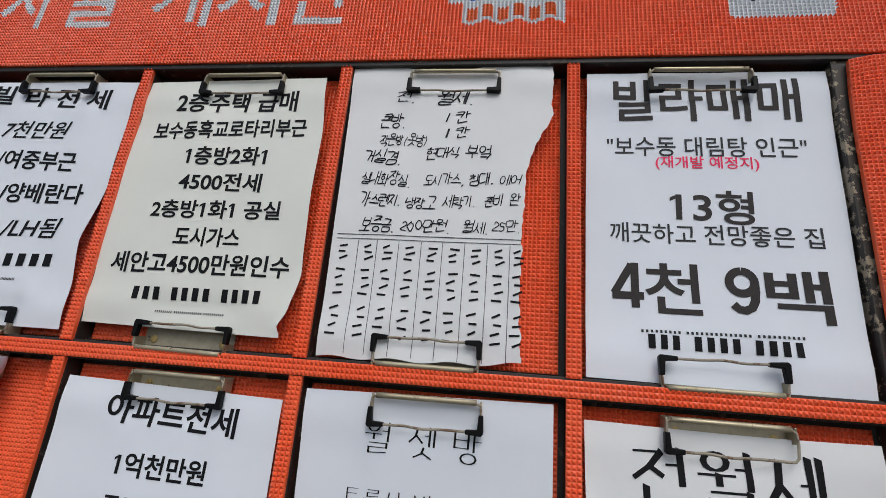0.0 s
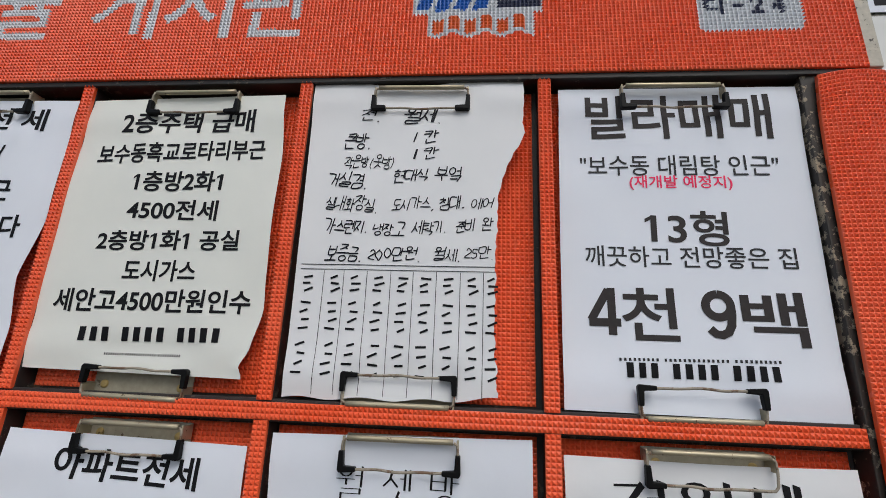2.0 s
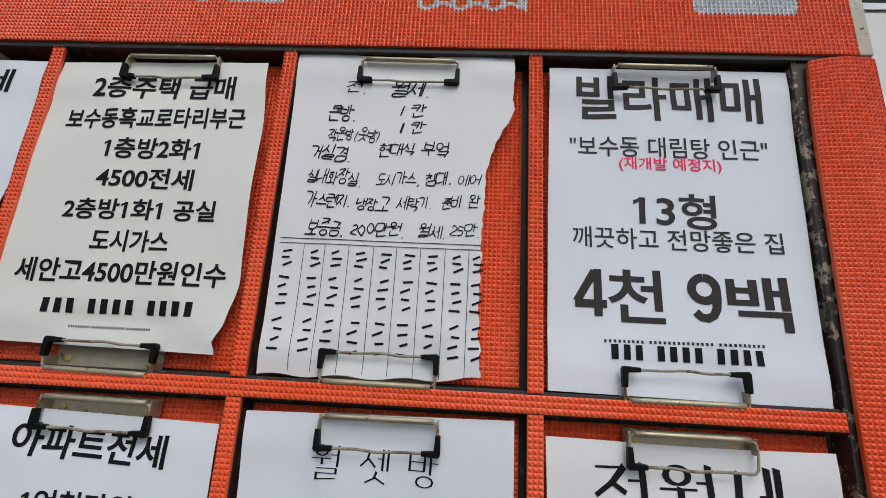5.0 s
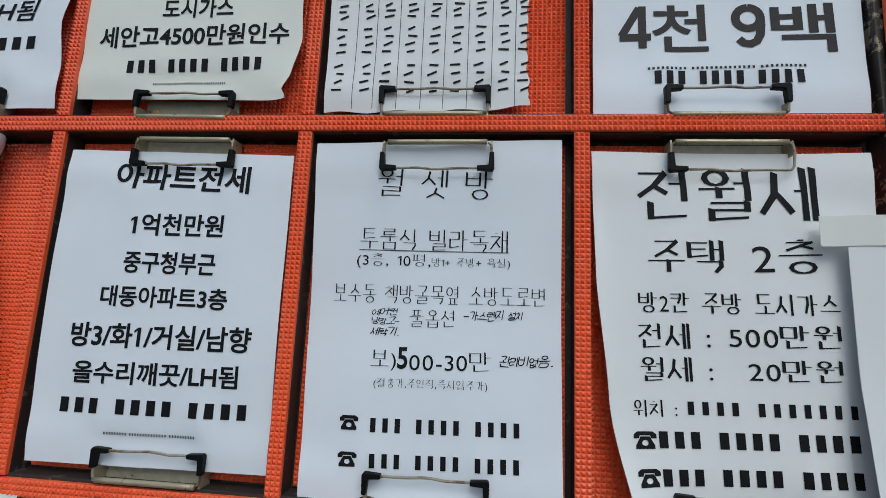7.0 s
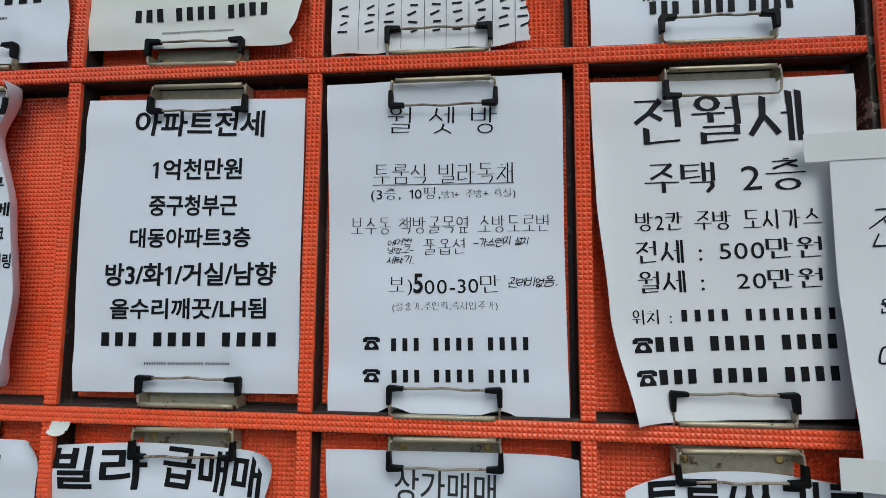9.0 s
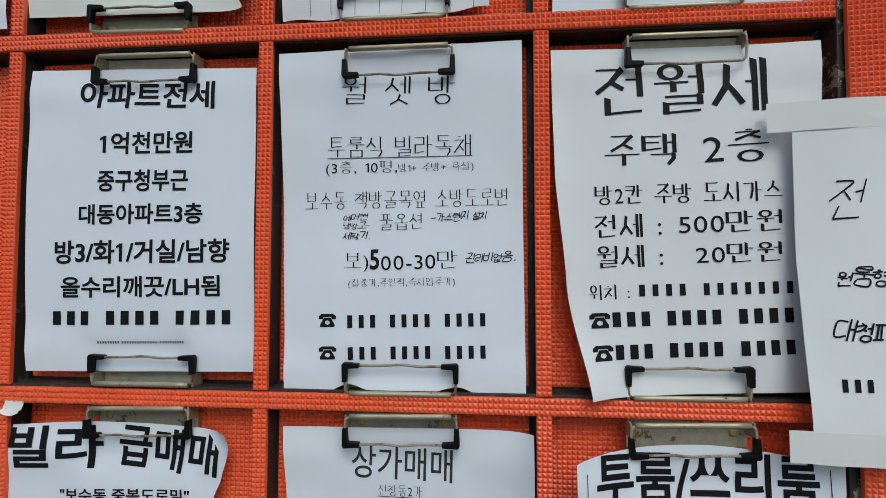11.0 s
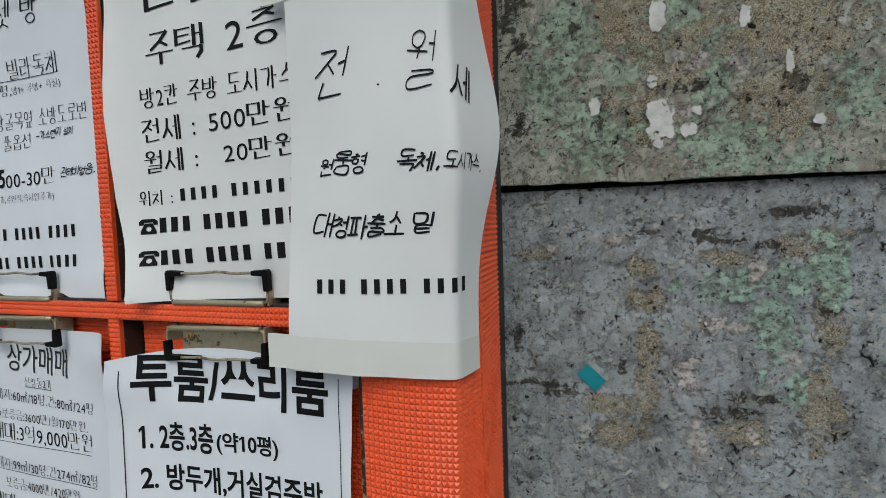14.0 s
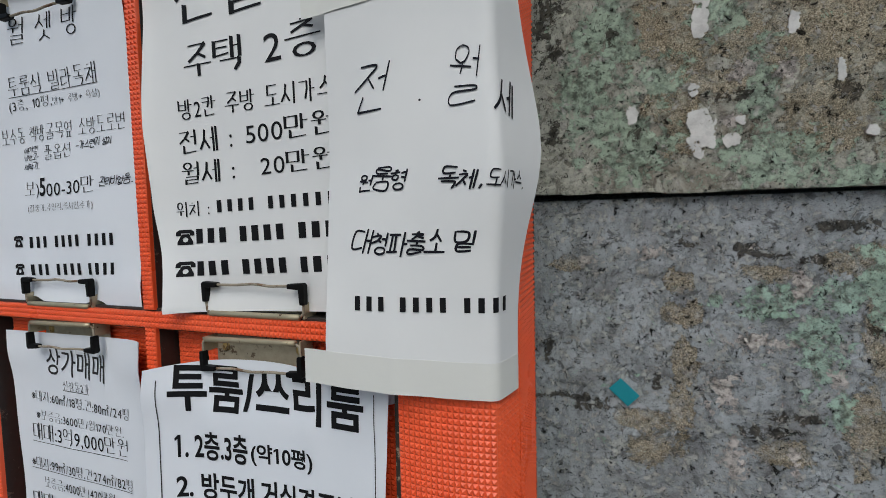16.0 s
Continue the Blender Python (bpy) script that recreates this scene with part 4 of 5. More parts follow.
def notice(label, left, right, rows, paper=WHITE, depth=0.004, belly=0.002, seed=1, top=None, foot=None, curls=(), torn=0.0, lift_off=None, name="notice_sheet"):
    """A sheet held in a cell: its two long edges from top to bottom, how it bellies, which corners curl."""
    sheet = thing(name, label, "notice", "notices on the board", at=(left[0][0], depth, left[-1][1]))
    inv = Matrix.Translation((-left[0][0], -depth, -left[-1][1]))
    zt, zb = left[0][1], left[-1][1]

    middle = min((-0.587, -0.3525, -0.1205, 0.1155), key=lambda c: abs(c - (left[0][0] + right[0][0]) / 2))

    def y_at(x, z):
        v = min(1, max(0, (zt - z) / (zt - zb)))
        n = noise.noise(Vector((x * 9 + seed * 3.1, z * 9, seed)))
        n2 = noise.noise(Vector((x * 26 + seed, z * 14, seed * 2.0)))
        away = lift_off(x, z) if lift_off else 0.0
        for cz, up in ((zt - 0.022, 1), (zb + 0.020, -1)):
            side = abs(x - middle) - 0.046
            near = math.exp(-((z - cz) / 0.018) ** 2)
            away -= 0.0016 * math.exp(-((z - cz) / 0.010) ** 2) / (1 + math.exp(side / 0.004))
            away += (0.0030 * near - 0.0012 * math.exp(-((z - cz) / 0.05) ** 2)) / (1 + math.exp(-(side - 0.012) / 0.006)) * (0.7 + 0.8 * n)
            away += 0.0012 * math.exp(-(side / 0.010) ** 2) * math.exp(-(((z - cz) * up + 0.020) / 0.016) ** 2) * (1 + n2)
        return depth - belly * math.sin(math.pi * v) * (0.7 + 0.5 * n) - 0.0009 * n2 - 0.0008 * noise.noise(Vector((x * 5 + z * 12, z * 4, seed * 1.3))) - away

    nu, nv = 60, 84
    grid = []
    for j in range(nv + 1):
        v = j / nv
        (xl, zl), (xr, zr) = along(left, v), along(right, v)
        for i in range(nu + 1):
            u = i / nu
            x, z = xl + (xr - xl) * u, zl + (zr - zl) * u
            if torn and u > 0.5:
                x += torn * (u - 0.5) * 2 * (noise.noise(Vector((z * 90, seed, 0))) + 0.6 * noise.noise(Vector((z * 260, seed, 3))))
            if top:
                z += top(u) * max(0.0, 1 - v * 4) ** 2
            if foot:
                z += foot(u) * max(0.0, 1 - (1 - v) * 4) ** 2
            y = y_at(x, z)
            for corner, size, lift in curls:
                cu, cv = (u if "r" in corner else 1 - u), (v if "b" in corner else 1 - v)
                q = max(0.0, (cu * 0.21 + cv * 0.297) - (0.507 - size)) if len(corner) == 2 else max(0.0, cu * 0.21 - (0.21 - size))
                if q > 0:
                    a = q / max(size, 1e-6)
                    y -= lift * a * a
                    x -= (1 if "r" in corner else -1) * 0.2 * q * a
            grid.append((x, y, z))
    w = nu + 1
    n = len(grid)
    verts = grid + [(x, y + 0.0002, z) for x, y, z in grid]
    faces = []
    for j in range(nv):
        for i in range(nu):
            a = j * w + i
            faces += [(a, a + w, a + w + 1, a + 1), (n + a, n + a + 1, n + a + w + 1, n + a + w)]
    rim = list(range(w)) + [j * w + nu for j in range(1, nv + 1)] + [nv * w + i for i in range(nu - 1, -1, -1)] + [j * w for j in range(nv - 1, 0, -1)]
    k = len(verts)
    verts += [verts[r] for r in rim] + [verts[n + r] for r in rim]
    m = len(rim)
    faces += [(k + a, k + (a + 1) % m, k + m + (a + 1) % m, k + m + a) for a in range(m)]
    part("paper", mesh_of("paper", verts, faces, paper, smooth=True), sheet).matrix_parent_inverse = inv
    before = set(sheet.children)
    write(sheet, rows, lambda x, z, lift: (x, y_at(x, z) - lift, z))
    for o in set(sheet.children) - before:
        o.matrix_parent_inverse = inv
    return sheet, inv, y_at


notice("white sheet with bold black text, clipped beside the divider", [(-0.700, 1.815), (-0.700, 1.528)],
       [(-0.4875, 1.813), (-0.486, 1.68), (-0.499, 1.62), (-0.492, 1.57), (-0.491, 1.5284)], [
    ("B", "빌 라 전 세", -0.5952, 1.7930, 0.1562, 0.0263, -2.8),
    ("I", "7천만원", -0.5992, 1.7497, 0.0887, 0.0221, -0.6),
    ("B", "/여중부근", -0.5841, 1.7109, 0.1017, 0.0238, -2.2),
    ("B", "/양베란다", -0.5636, 1.6711, 0.1052, 0.0238, -0.3),
    ("I", "/LH됨", -0.5613, 1.6316, 0.0732, 0.0226, 1.1),
    ("P", "", -0.6191, 1.5945, 0.1907, 0.0158, 1.6),
    ("S", "", -0.5883, 1.5751, 0.0582, 0.0025, 0.6)], seed=1)
notice("ivory sheet with bold black text and curling edge", [(-0.4735, 1.8124), (-0.470, 1.68), (-0.4706, 1.538)],
       [(-0.2605, 1.8165), (-0.2545, 1.743), (-0.2550, 1.685), (-0.2530, 1.625), (-0.2510, 1.595), (-0.2580, 1.561), (-0.2630, 1.546), (-0.2540, 1.5350)], [
    ("B", "2층주택 급매", -0.3588, 1.7855, 0.1410, 0.0261, 0.8),
    ("B", "보수동흑교로타리부근", -0.3601, 1.7513, 0.1748, 0.0226, 1.9),
    ("B", "1층방2화1", -0.3562, 1.7188, 0.0920, 0.0217, 0.2),
    ("B", "4500전세", -0.3557, 1.6887, 0.0917, 0.0208, -0.2),
    ("B", "2층방1화1 공실", -0.3543, 1.6583, 0.1416, 0.0200, 0.7),
    ("B", "도시가스", -0.3564, 1.6289, 0.0711, 0.0204, 0.4),
    ("B", "세안고4500만원인수", -0.3589, 1.6007, 0.1901, 0.0217, 0.5),
    ("P", "", -0.3545, 1.5704, 0.1331, 0.0148, 0.8),
    ("S", "", -0.3577, 1.5526, 0.0717, 0.0022, 0.2)], paper=CREAM, seed=2, belly=0.003, curls=(("br", 0.03, 0.006),))
hand_rows = [
    ("H", "전.", -0.1694, 1.7897, 0.0188, 0.0153, -0.6), ("H", "월세.", -0.1180, 1.7892, 0.0357, 0.0188, -0.6),
    ("H", "큰방.", -0.1801, 1.7617, 0.0253, 0.0185, -0.3), ("H", "1", -0.1233, 1.7658, 0.0044, 0.0109, -0.3), ("H", "칸", -0.1077, 1.7663, 0.0148, 0.0146, 4.4),
    ("H", "작은방(옷방)", -0.1668, 1.7393, 0.0485, 0.0167, 0.0), ("H", "1", -0.1223, 1.7476, 0.0043, 0.0107, -0.1), ("H", "칸", -0.1069, 1.7488, 0.0146, 0.0131, 4.5),
    ("H", "거실겸.", -0.1856, 1.7201, 0.0370, 0.0187, -2.5), ("H", "현대식 부엌", -0.1095, 1.7259, 0.0640, 0.0174, 1.2)]
hand_rows += [
    ("H", "실내화장실.", -0.1798, 1.6960, 0.0487, 0.0181, -1.5), ("H", "도시가스,", -0.1222, 1.6968, 0.0390, 0.0157, 0.5),
    ("H", "침대.", -0.0861, 1.6977, 0.0228, 0.0145, 3.3), ("H", "에어", -0.0575, 1.6974, 0.0216, 0.0121, 0.5),
    ("H", "가스렌지.", -0.1830, 1.6740, 0.0395, 0.0165, -0.8), ("H", "냉장고", -0.1427, 1.6721, 0.0303, 0.0142, -0.2),
    ("H", "세탁기.", -0.1069, 1.6734, 0.0309, 0.0152, 2.8), ("H", "준비 완", -0.0645, 1.6764, 0.0340, 0.0139, 3.2)]
hand_rows += [
    ("H", "보증금.", -0.1831, 1.6486, 0.0336, 0.0170, -0.8), ("H", "200만원.", -0.1367, 1.6484, 0.0468, 0.0147, -0.2),
    ("H", "월세.", -0.0893, 1.6487, 0.0227, 0.0145, 1.1), ("H", "25만.", -0.0610, 1.6503, 0.0253, 0.0134, 1.1),
    ("U", "", -0.1333, 1.6376, 0.1747, 0.0007, 0), ("U", "", -0.1333, 1.6333, 0.1747, 0.0006, 0)]
strip_x = (-0.1988, -0.1803, -0.1593, -0.1380, -0.1180, -0.0973, -0.0762, -0.0560)
for k, x in enumerate(strip_x):
    hand_rows.append(("U", "", x, 1.5790, 0.0005, 0.1065, 0))
for k, x in enumerate((-0.2150, *(v + 0.0085 for v in strip_x[:-1]), -0.0505)):
    for j, z in enumerate((1.6262, 1.6205, 1.6148, 1.6030, 1.5955, 1.5880, 1.5805, 1.5670, 1.5590, 1.5510, 1.5430)):
        hand_rows.append(("Z", "", x + 0.0022 - 0.0012 * math.sin(j * 2.1 + k), z, 0.0080 - 0.0012 * math.sin(j * 1.7 + k), 0.0019, 10 + 16 * math.sin(j * 3.7 + k)))


def sag(u):
    return -0.009 * max(0.0, math.sin(math.pi * min(1, max(0, (u - 0.12) / 0.72)))) ** 1.5


notice("torn white sheet, handwritten, with tear-off strips along its foot", [(-0.2301, 1.830), (-0.226, 1.68), (-0.2242, 1.5223)],
       [(-0.0195, 1.8330), (-0.0200, 1.770), (-0.0400, 1.722), (-0.0440, 1.70), (-0.0458, 1.638), (-0.0462, 1.58), (-0.0436, 1.525)], hand_rows,
       paper=CLOUD, seed=3, depth=0.003, belly=0.002, top=sag, torn=0.0025,
       foot=lambda u: 0.0013 * math.sin(u * 21) + 0.0025 * min(1, max(0, (u - 0.76) / 0.18)))
notice("white sheet with large black sale text and red brackets", [(0.0140, 1.819), (0.0118, 1.65), (0.0105, 1.522)], [(0.2330, 1.8194), (0.231, 1.66), (0.2275, 1.52)], [
    ("D", "빌라매매", 0.1227, 1.7883, 0.1681, 0.0458, 0.0),
    ("G", "\"보수동 대림탕 인근\"", 0.1197, 1.7384, 0.1751, 0.0203, 0.0),
    ("R", "(재개발 예정지)", 0.1205, 1.7214, 0.0896, 0.0143, -0.1),
    ("D", "13형", 0.1216, 1.6785, 0.0703, 0.0323, -1.4),
    ("G", "깨끗하고 전망좋은 집", 0.1213, 1.6516, 0.1763, 0.0191, 0.1),
    ("K", "4", 0.0463, 1.6030, 0.0275, 0.0400, 0), ("D", "천", 0.0840, 1.6015, 0.0460, 0.0450, 0), ("K", "9", 0.1400, 1.6025, 0.0270, 0.0410, 0), ("D", "백", 0.1828, 1.5995, 0.0500, 0.0455, 0),
    ("S", "", 0.1193, 1.5641, 0.1263, 0.0024, 0.8),
    ("P", "", 0.1207, 1.5552, 0.1187, 0.0140, 0.2)], seed=4, depth=0.006, belly=-0.004)
notice("white sheet with bold black apartment notice", [(-0.4640, 1.4875), (-0.4640, 1.35), (-0.4600, 1.2124)], [(-0.2480, 1.4824), (-0.2475, 1.35), (-0.2460, 1.2158)], [
    ("B", "아파트전세", -0.3498, 1.4612, 0.1283, 0.0250, -1.9),
    ("B", "1억천만원", -0.3496, 1.4173, 0.0882, 0.0201, -0.4),
    ("B", "중구청부근", -0.3517, 1.3834, 0.0859, 0.0197, -0.3),
    ("B", "대동아파트3층", -0.3530, 1.3534, 0.1171, 0.0184, 0.1),
    ("B", "방3/화1/거실/남향", -0.3515, 1.3199, 0.1646, 0.0212, 0.4),
    ("B", "올수리깨끗/LH됨", -0.3523, 1.2888, 0.1494, 0.0188, 0.8),
    ("P", "", -0.3512, 1.2613, 0.1667, 0.0145, 0.8),
    ("S", "", -0.3505, 1.2397, 0.0818, 0.0022, 1.1)], seed=5, depth=0.0045)
notice("white sheet with light serif print and pen notes", [(-0.2275, 1.494), (-0.2240, 1.35), (-0.2189, 1.1984)], [(-0.0156, 1.498), (-0.0150, 1.35), (-0.0140, 1.1967)], [
    ("M", "월 셋 방", -0.1216, 1.4589, 0.0982, 0.0252, -1.2),
    ("M", "투룸식 빌라독채", -0.1212, 1.4106, 0.1249, 0.0182, 0.0), ("U", "", -0.1210, 1.4011, 0.1266, 0.0006, 0.3),
    ("M", "(3층, 10평,", -0.1542, 1.3920, 0.0628, 0.0128, 0.4), ("M", "방1+ 주방+ 욕실)", -0.0892, 1.3917, 0.0651, 0.0090, 0.9),
    ("M", "보수동 책방골목옆 소방도로변", -0.1163, 1.3645, 0.1761, 0.0157, 0.6),
    ("H", "에어컨", -0.1591, 1.3493, 0.0222, 0.0068, 1.8), ("H", "냉장고-", -0.1581, 1.3420, 0.0237, 0.0068, 1.8), ("H", "세탁기.", -0.1583, 1.3333, 0.0247, 0.0077, 0.7),
    ("M", "풀옵션", -0.1195, 1.3449, 0.0367, 0.0144, 1.4),
    ("H", "-가스렌지", -0.0769, 1.3489, 0.0331, 0.0093, 3.2), ("H", "설치", -0.0513, 1.3499, 0.0121, 0.0076, 0.5),
    ("M", "보)", -0.1576, 1.3101, 0.0214, 0.0164, 1.0), ("B", "5", -0.1417, 1.3125, 0.0083, 0.0174, 1.0), ("M", "00-30만", -0.1031, 1.3117, 0.0657, 0.0152, 1.9),
    ("H", "관리비없음,", -0.0426, 1.3144, 0.0422, 0.0100, 1.6),
    ("M", "(절충가,주인직,즉시입주가)", -0.1183, 1.2926, 0.0914, 0.0085, 1.2)] + [
    ("T", "", -0.1819, 1.2603, 0.0152, 0.0111, 1.6), ("Q", "", -0.1058, 1.2608, 0.1174, 0.0128, 1.4),
    ("T", "", -0.1811, 1.2329, 0.0156, 0.0109, 1.9), ("Q", "", -0.1052, 1.2341, 0.1165, 0.0126, 1.5)], seed=6, depth=0.0035, belly=-0.0075,
       foot=lambda u: 0.0085 * (math.exp(-((u - 0.27) / 0.07) ** 2) + math.exp(-((u - 0.73) / 0.08) ** 2)) + 0.0035 * math.exp(-((u - 0.5) / 0.2) ** 4))
notice("soft white sheet with heavy serif rental text", [(0.0085, 1.4925), (0.0100, 1.38), (0.0180, 1.29), (0.0351, 1.202)], [(0.2225, 1.4885), (0.222, 1.40), (0.215, 1.30), (0.2050, 1.2080)], [
    ("V", "전월세", 0.1121, 1.4530, 0.1363, 0.0439, 1.3),
    ("V", "주택", 0.0799, 1.4020, 0.0576, 0.0270, 1.3), ("V", "2층", 0.1546, 1.4036, 0.0503, 0.0266, 2.6),
    ("V", "방2칸 주방 도시가스", 0.1157, 1.3662, 0.1461, 0.0166, 1.0),
    ("V", "전세 :", 0.0688, 1.3398, 0.0532, 0.0194, 2.2), ("V", "500만원", 0.1485, 1.3426, 0.0787, 0.0172, 1.6),
    ("V", "월세 :", 0.0699, 1.3150, 0.0528, 0.0182, 2.0), ("V", "20만원", 0.1545, 1.3178, 0.0655, 0.0160, 1.8),
    ("V", "위치 :", 0.0531, 1.2857, 0.0324, 0.0123, 2.2), ("A", "", 0.1361, 1.2886, 0.1180, 0.0095, 1.6),
    ("T", "", 0.0450, 1.2627, 0.0171, 0.0122, 1.7), ("P", "", 0.1252, 1.2659, 0.1397, 0.0138, 2.0),
    ("T", "", 0.0467, 1.2371, 0.0170, 0.0120, 2.0), ("P", "", 0.1263, 1.2404, 0.1387, 0.0136, 2.4)], paper=CLOUD, seed=7, depth=0.005, belly=0.002,
       top=lambda u: -0.004 * (1 - u) ** 3 - 0.003 * math.sin(math.pi * u),
       lift_off=lambda x, z: 0.024 * math.exp(-max(0.0, z - 1.205) / 0.035 - max(0.0, x - 0.028) / 0.030) + 0.012 * math.exp(-max(0.0, x - 0.012) / 0.012) * min(1.0, max(0.0, (1.46 - z) / 0.15)))
notice("white sheet with rolled corners, lying loose in its cell", [(-0.700, 1.499), (-0.700, 1.216)], [(-0.5180, 1.499), (-0.5360, 1.45), (-0.5150, 1.38), (-0.5050, 1.301), (-0.5100, 1.25), (-0.5060, 1.218)], [
    ("B", "부", -0.5549, 1.4066, 0.0191, 0.0136, -0.9), ("B", "베", -0.5448, 1.3817, 0.0153, 0.0135, -0.6),
    ("B", "크", -0.5451, 1.3583, 0.0097, 0.0111, -0.3), ("B", "텔링", -0.5405, 1.3318, 0.0192, 0.0142, 0.0),
    ("P", "", -0.5821, 1.2574, 0.0926, 0.0128, 0.8)], seed=8, curls=(("r", 0.02, 0.016), ("br", 0.03, 0.008), ("tr", 0.03, 0.010)))
notice("white sheet with a folded corner", [(-0.690, 1.170), (-0.690, 0.885)], [(-0.4800, 1.168), (-0.4880, 1.124), (-0.488, 0.885)], [
    ("B", "매매", -0.560, 1.140, 0.075, 0.030, 0)], seed=9, curls=(("tr", 0.03, 0.012),))
notice("white sheet with very large black sale headline", [(-0.4787, 1.1640), (-0.4760, 1.115), (-0.470, 0.890)], [(-0.2575, 1.1640), (-0.2720, 1.127), (-0.2793, 1.108), (-0.270, 0.890)], [
    ("B", "빌라", -0.4259, 1.1473, 0.0891, 0.0364, 2.0), ("B", "급매매", -0.3206, 1.1480, 0.0916, 0.0366, -5.0),
    ("B", "\"보수동 중복도로밑\"", -0.3599, 1.1085, 0.1197, 0.0114, 1.7)], seed=10, belly=0.004,
       top=lambda u: 0.006 * math.sin(math.pi * u), curls=(("tr", 0.035, 0.012),))
notice("white sheet with fine serif sale list", [(-0.2210, 1.1690), (-0.2170, 1.09), (-0.2130, 0.995), (-0.212, 0.885)], [(-0.0090, 1.1720), (-0.0085, 1.10), (-0.0120, 1.03), (-0.012, 0.885)], [
    ("G", "상가매매", -0.1176, 1.1407, 0.0859, 0.0269, -1.0), ("M", "신창동2가", -0.1190, 1.1180, 0.0372, 0.0096, -0.6), ("U", "", -0.1195, 1.1126, 0.0372, 0.0006, -1.2),
    ("M", "※대지:60㎡/18평.건:80㎡/24평", -0.1180, 1.1017, 0.1414, 0.0114, -1.8), ("M", "※보증금:3600만/월170만원.", -0.1194, 1.0825, 0.1272, 0.0103, -1.1),
    ("M", "매매:3억9,000만원", -0.1210, 1.0656, 0.1396, 0.0185, 0.1), ("U", "", -0.1220, 1.0550, 0.1399, 0.0006, 0.2),
    ("M", "※대지:99㎡/30평.건274㎡/82평", -0.1222, 1.0323, 0.1491, 0.0117, -0.3), ("U", "", -0.1229, 1.0252, 0.1492, 0.0006, -0.4),
    ("M", "보증금:4000만/420만원", -0.1264, 1.0128, 0.1052, 0.0118, 0.2), ("M", "매매:", -0.1814, 0.9916, 0.0373, 0.0182, 0.5)], seed=11, depth=0.0085, belly=-0.002,
       lift_off=lambda x, z: 0.015 * math.exp((x + 0.008) / 0.015))
notice("white sheet with heavy black room notice and thin frame lines", [(0.0205, 1.1580), (0.0200, 1.10), (0.020, 0.885)], [(0.2260, 1.1565), (0.2220, 1.08), (0.218, 0.885)], [
    ("B", "투룸/쓰리룸", 0.1215, 1.1425, 0.1695, 0.0389, -0.6),
    ("B", "1. 2층.3층", 0.0710, 1.0955, 0.0640, 0.0240, -0.3), ("B", "(약10평)", 0.1340, 1.0935, 0.0560, 0.0180, 1.0),
    ("B", "2. 방두개,거실겸주방", 0.1190, 1.0620, 0.1600, 0.0230, 0.5), ("B", "베란다", 0.1050, 1.0350, 0.0720, 0.0200, 0.5),
    ("U", "", 0.0290, 1.0215, 0.0007, 0.2560, 0), ("U", "", 0.2145, 1.0236, 0.0007, 0.2550, 0)], seed=12, depth=-0.0005, belly=0.003,
       top=lambda u: 0.010 * math.sin(math.pi * min(1, u * 1.1)), lift_off=lambda x, z: 0.025 * math.exp(-(x - 0.0205) / 0.03))

# ---- handwritten note taped over the stile ----
WRAP_X, WRAP_R = 0.2985, 0.0080


def round_stile(s, z, lift, y0=-0.0112):
    """The way of the note: flat, then bent round the edge of the stile."""
    bulge = 0.0045 * math.exp(-((z - 1.30) / 0.05) ** 2) * max(0.0, (s - 0.19) / 0.1)
    droop = 0.008 * min(1.2, max(0.0, (1.31 - z) / 0.1)) * min(1.0, max(0.0, (0.300 - s) / 0.06))
    y = y0 - lift - bulge - droop
    if s < WRAP_X:
        f = max(0.0, (0.235 - s) / 0.05)
        ease = max(0.0, (s - 0.260) / (WRAP_X - 0.260)) ** 2
        return s + bulge * ease, y + 0.004 * min(1.0, f) ** 1.5 * min(1.0, max(0.0, (z - 1.20) / 0.1)), z
    a = min((s - WRAP_X) / WRAP_R, radians(76))
    r = WRAP_R + lift
    x, yy = WRAP_X + r * math.sin(a), y + r * (1 - math.cos(a))
    rest = s - WRAP_X - WRAP_R * radians(76)
    if rest > 0:
        x, yy = x + rest * math.cos(radians(76)), yy + rest * math.sin(radians(76))
    return x + bulge, yy, z


def wrapped_strip(name, s0, s1, z0, z1, lift, mat, seed, skew=0.0, reach=0.0):
    nu, nv = 60, 24
    verts = []
    for thick in (0.0, 0.0002):
        for j in range(nv + 1):
            for i in range(nu + 1):
                z = z0 + (z1 - z0) * j / nv
                end = s1 + reach * math.exp(-((z - 1.335) / 0.065) ** 2)
                s = s0 + (end - s0) * i / nu
                z += skew * (s - s0)
                z += 0.0008 * noise.noise(Vector((s * 30, seed, 0)))
                x, y, z = round_stile(s, z, lift - thick)
                y -= 0.0007 * noise.noise(Vector((s * 22, z * 22, seed)))
                verts.append((x, y, z))
    w, n = nu + 1, (nu + 1) * (nv + 1)
    faces = []
    for j in range(nv):
        for i in range(nu):
            a = j * w + i
            faces += [(a, a + 1, a + w + 1, a + w), (n + a, n + a + w, n + a + w + 1, n + a + 1)]
    rim = list(range(w)) + [j * w + nu for j in range(1, nv + 1)] + [nv * w + i for i in range(nu - 1, -1, -1)] + [j * w for j in range(nv - 1, 0, -1)]
    k, m = len(verts), len(rim)
    verts += [verts[r] for r in rim] + [verts[n + r] for r in rim]
    faces += [(k + (a + 1) % m, k + a, k + m + a, k + m + (a + 1) % m) for a in range(m)]
    return mesh_of(name, verts, faces, mat, smooth=True)


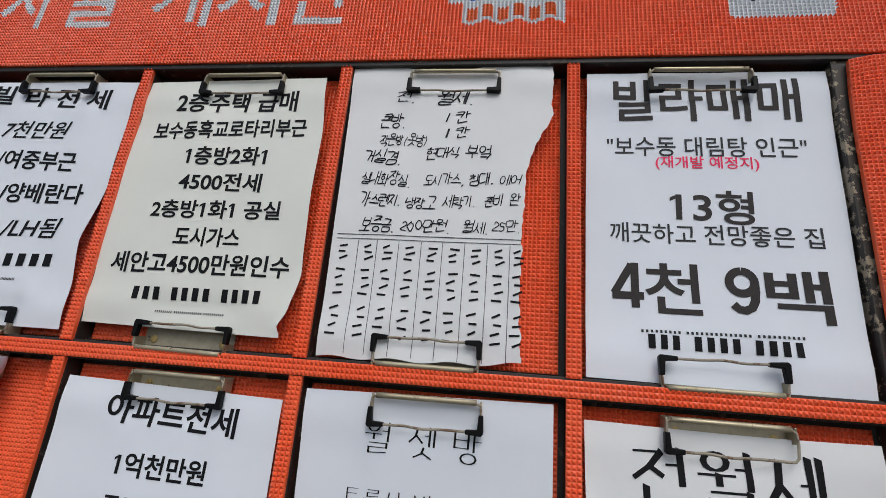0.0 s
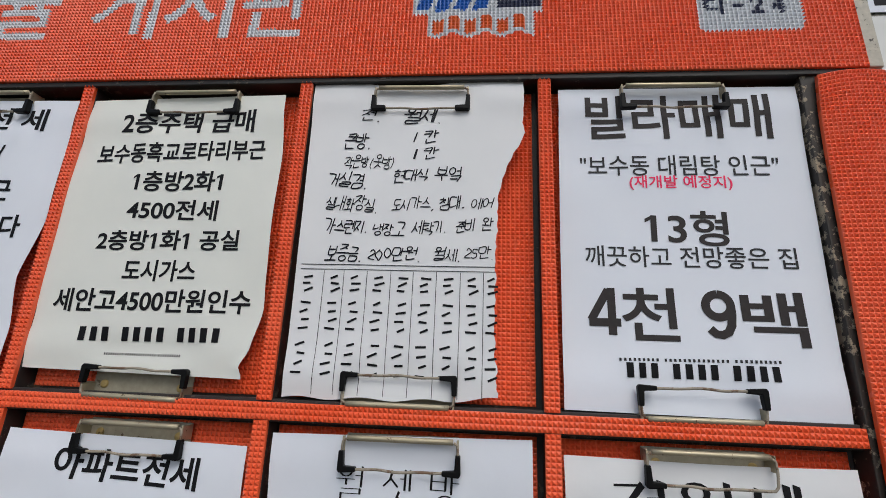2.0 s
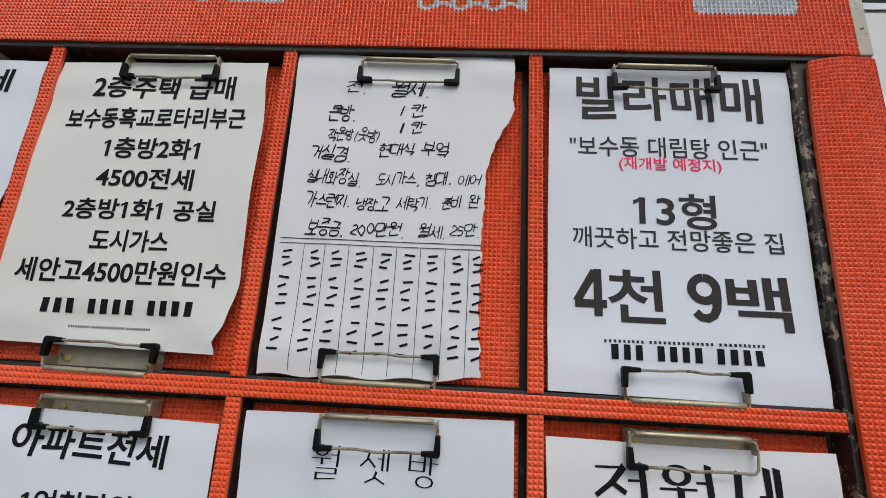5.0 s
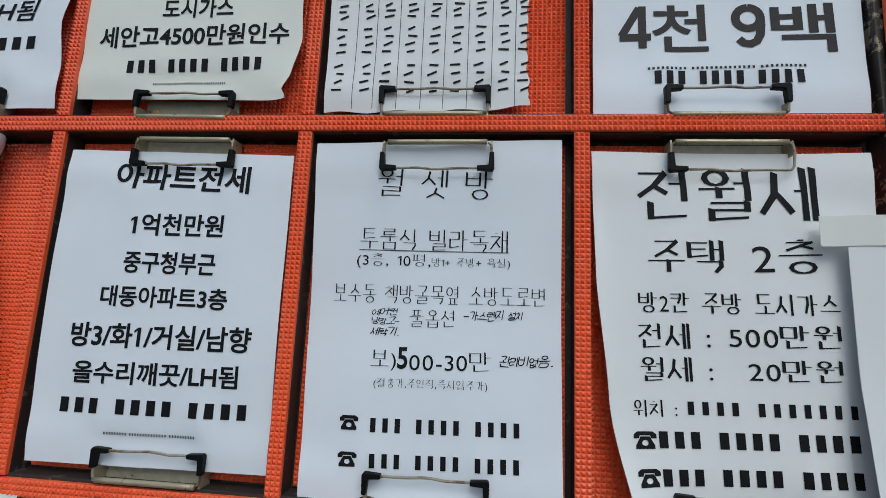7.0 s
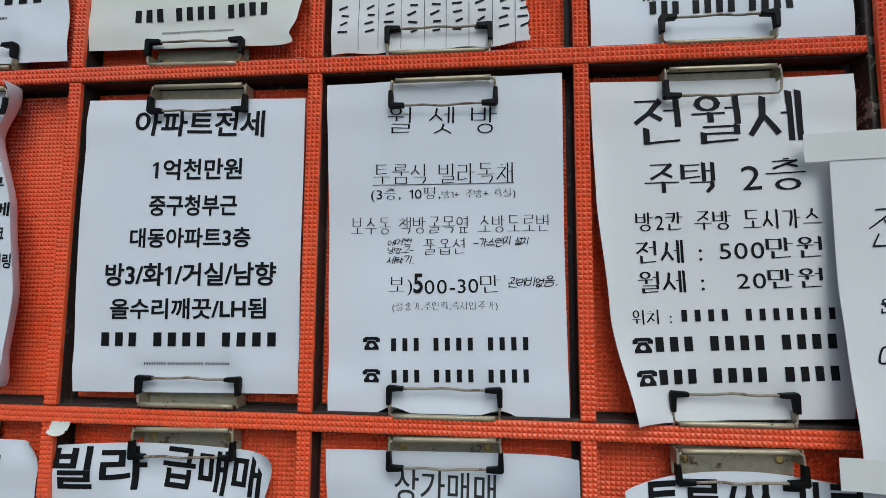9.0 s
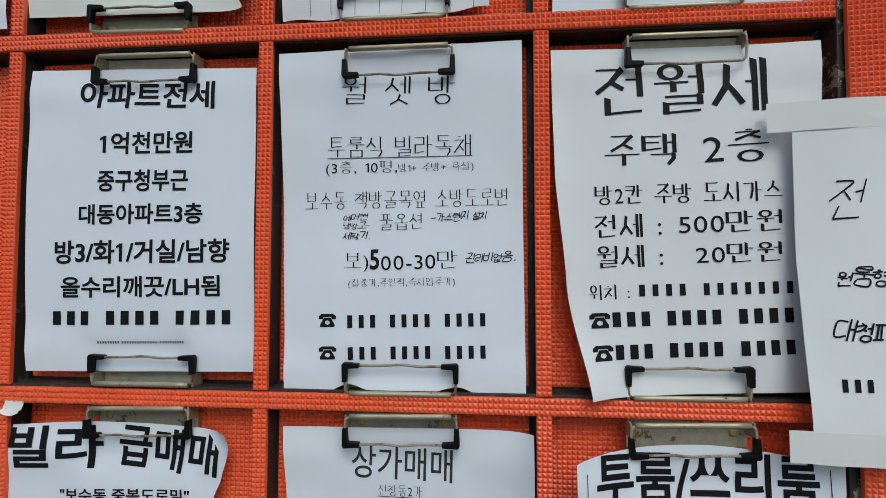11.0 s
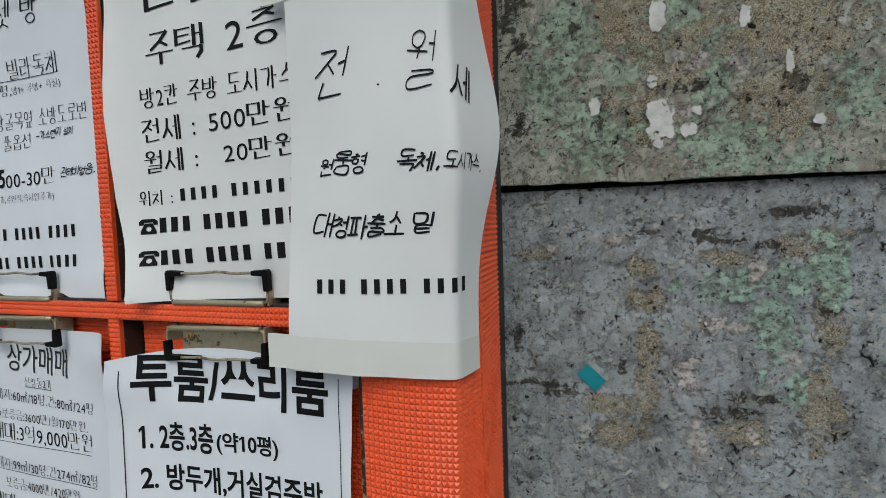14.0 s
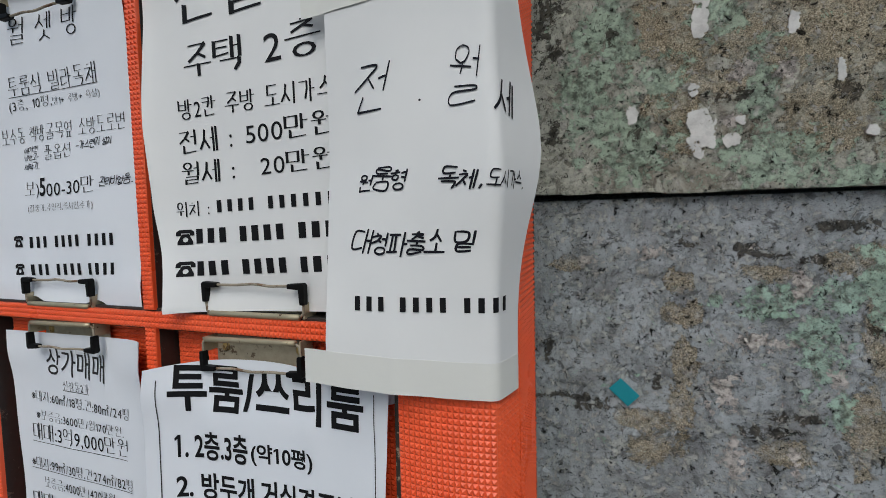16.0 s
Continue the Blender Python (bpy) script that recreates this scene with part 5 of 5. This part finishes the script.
note = thing("taped_note", "handwritten white note taped round the board's edge", "notice", "notices on the board")
part("paper", wrapped_strip("paper", 0.1905, 0.3340, 1.172, 1.424, 0.0, CLOUD, 4, 0.0, 0.030), note)
part("tape_strip", wrapped_strip("tape_strip", 0.1720, 0.3340, 1.4105, 1.4335, 0.0006, TAPE, 5, 0.03), note, "white masking tape")
part("tape_strip", wrapped_strip("tape_strip", 0.1735, 0.3330, 1.1630, 1.1865, 0.0006, TAPE, 6, -0.02), note, "white masking tape")
write(note, [
    ("H", "전", 0.2264, 1.3574, 0.0258, 0.0331, -4), ("H", ".", 0.2600, 1.3459, 0.0019, 0.0017, 0), ("H", "월", 0.2883, 1.3573, 0.0188, 0.0362, -3),
    ("H", "세", 0.3155, 1.3446, 0.0230, 0.0237, -3), ("H", "원룸형", 0.2338, 1.2985, 0.0358, 0.0171, -2.4), ("H", "독체,", 0.2839, 1.2971, 0.0246, 0.0147, -2),
    ("H", "도시가스,", 0.3150, 1.2957, 0.0345, 0.0117, -1), ("H", "대청파출소", 0.2422, 1.2583, 0.0651, 0.0180, -1.1), ("H", "밑", 0.2868, 1.2587, 0.0131, 0.0137, -1.2),
    ("Q", "", 0.2643, 1.2194, 0.1028, 0.0109, 0.4)], round_stile, 0.0005)

# ---- small scraps of paper on the board ----
def tab(x0, z0, x1, z1, y, mat, label, seed, lean):
    rng = random.Random(seed)
    verts, faces = [], []
    for j in range(9):
        for i in range(7):
            u, v = i / 6, j / 8
            x = x0 + (x1 - x0) * (u + 0.10 * lean * v) + 0.0006 * rng.uniform(-1, 1) * (i in (0, 6))
            z = z1 + (z0 - z1) * v * (1 - 0.25 * (2 * u - 1) ** 2 * (v > 0.7))
            verts.append((x, y - 0.003 * v * v + 0.001 * math.sin(u * 3), z))
    n = len(verts)
    verts += [(x, y + 0.0003, z) for x, y, z in verts]
    for j in range(8):
        for i in range(6):
            a = j * 7 + i
            faces += [(a, a + 7, a + 8, a + 1), (n + a, n + a + 1, n + a + 8, n + a + 7)]
    return tagged(new("paper_tab", mesh_of("paper_tab", verts, faces, mat)), label, "paper scrap")


tab(-0.4700, 1.1755, -0.4520, 1.1880, -0.0032, CREAM, "small cream scrap of paper stuck under the rail", 3, -1.5)
tab(0.2080, 1.1400, 0.2275, 1.1545, 0.0120, WHITE, "corner of a white sheet behind the room notice", 4, 0)

bpy.data.objects.remove(_letter)
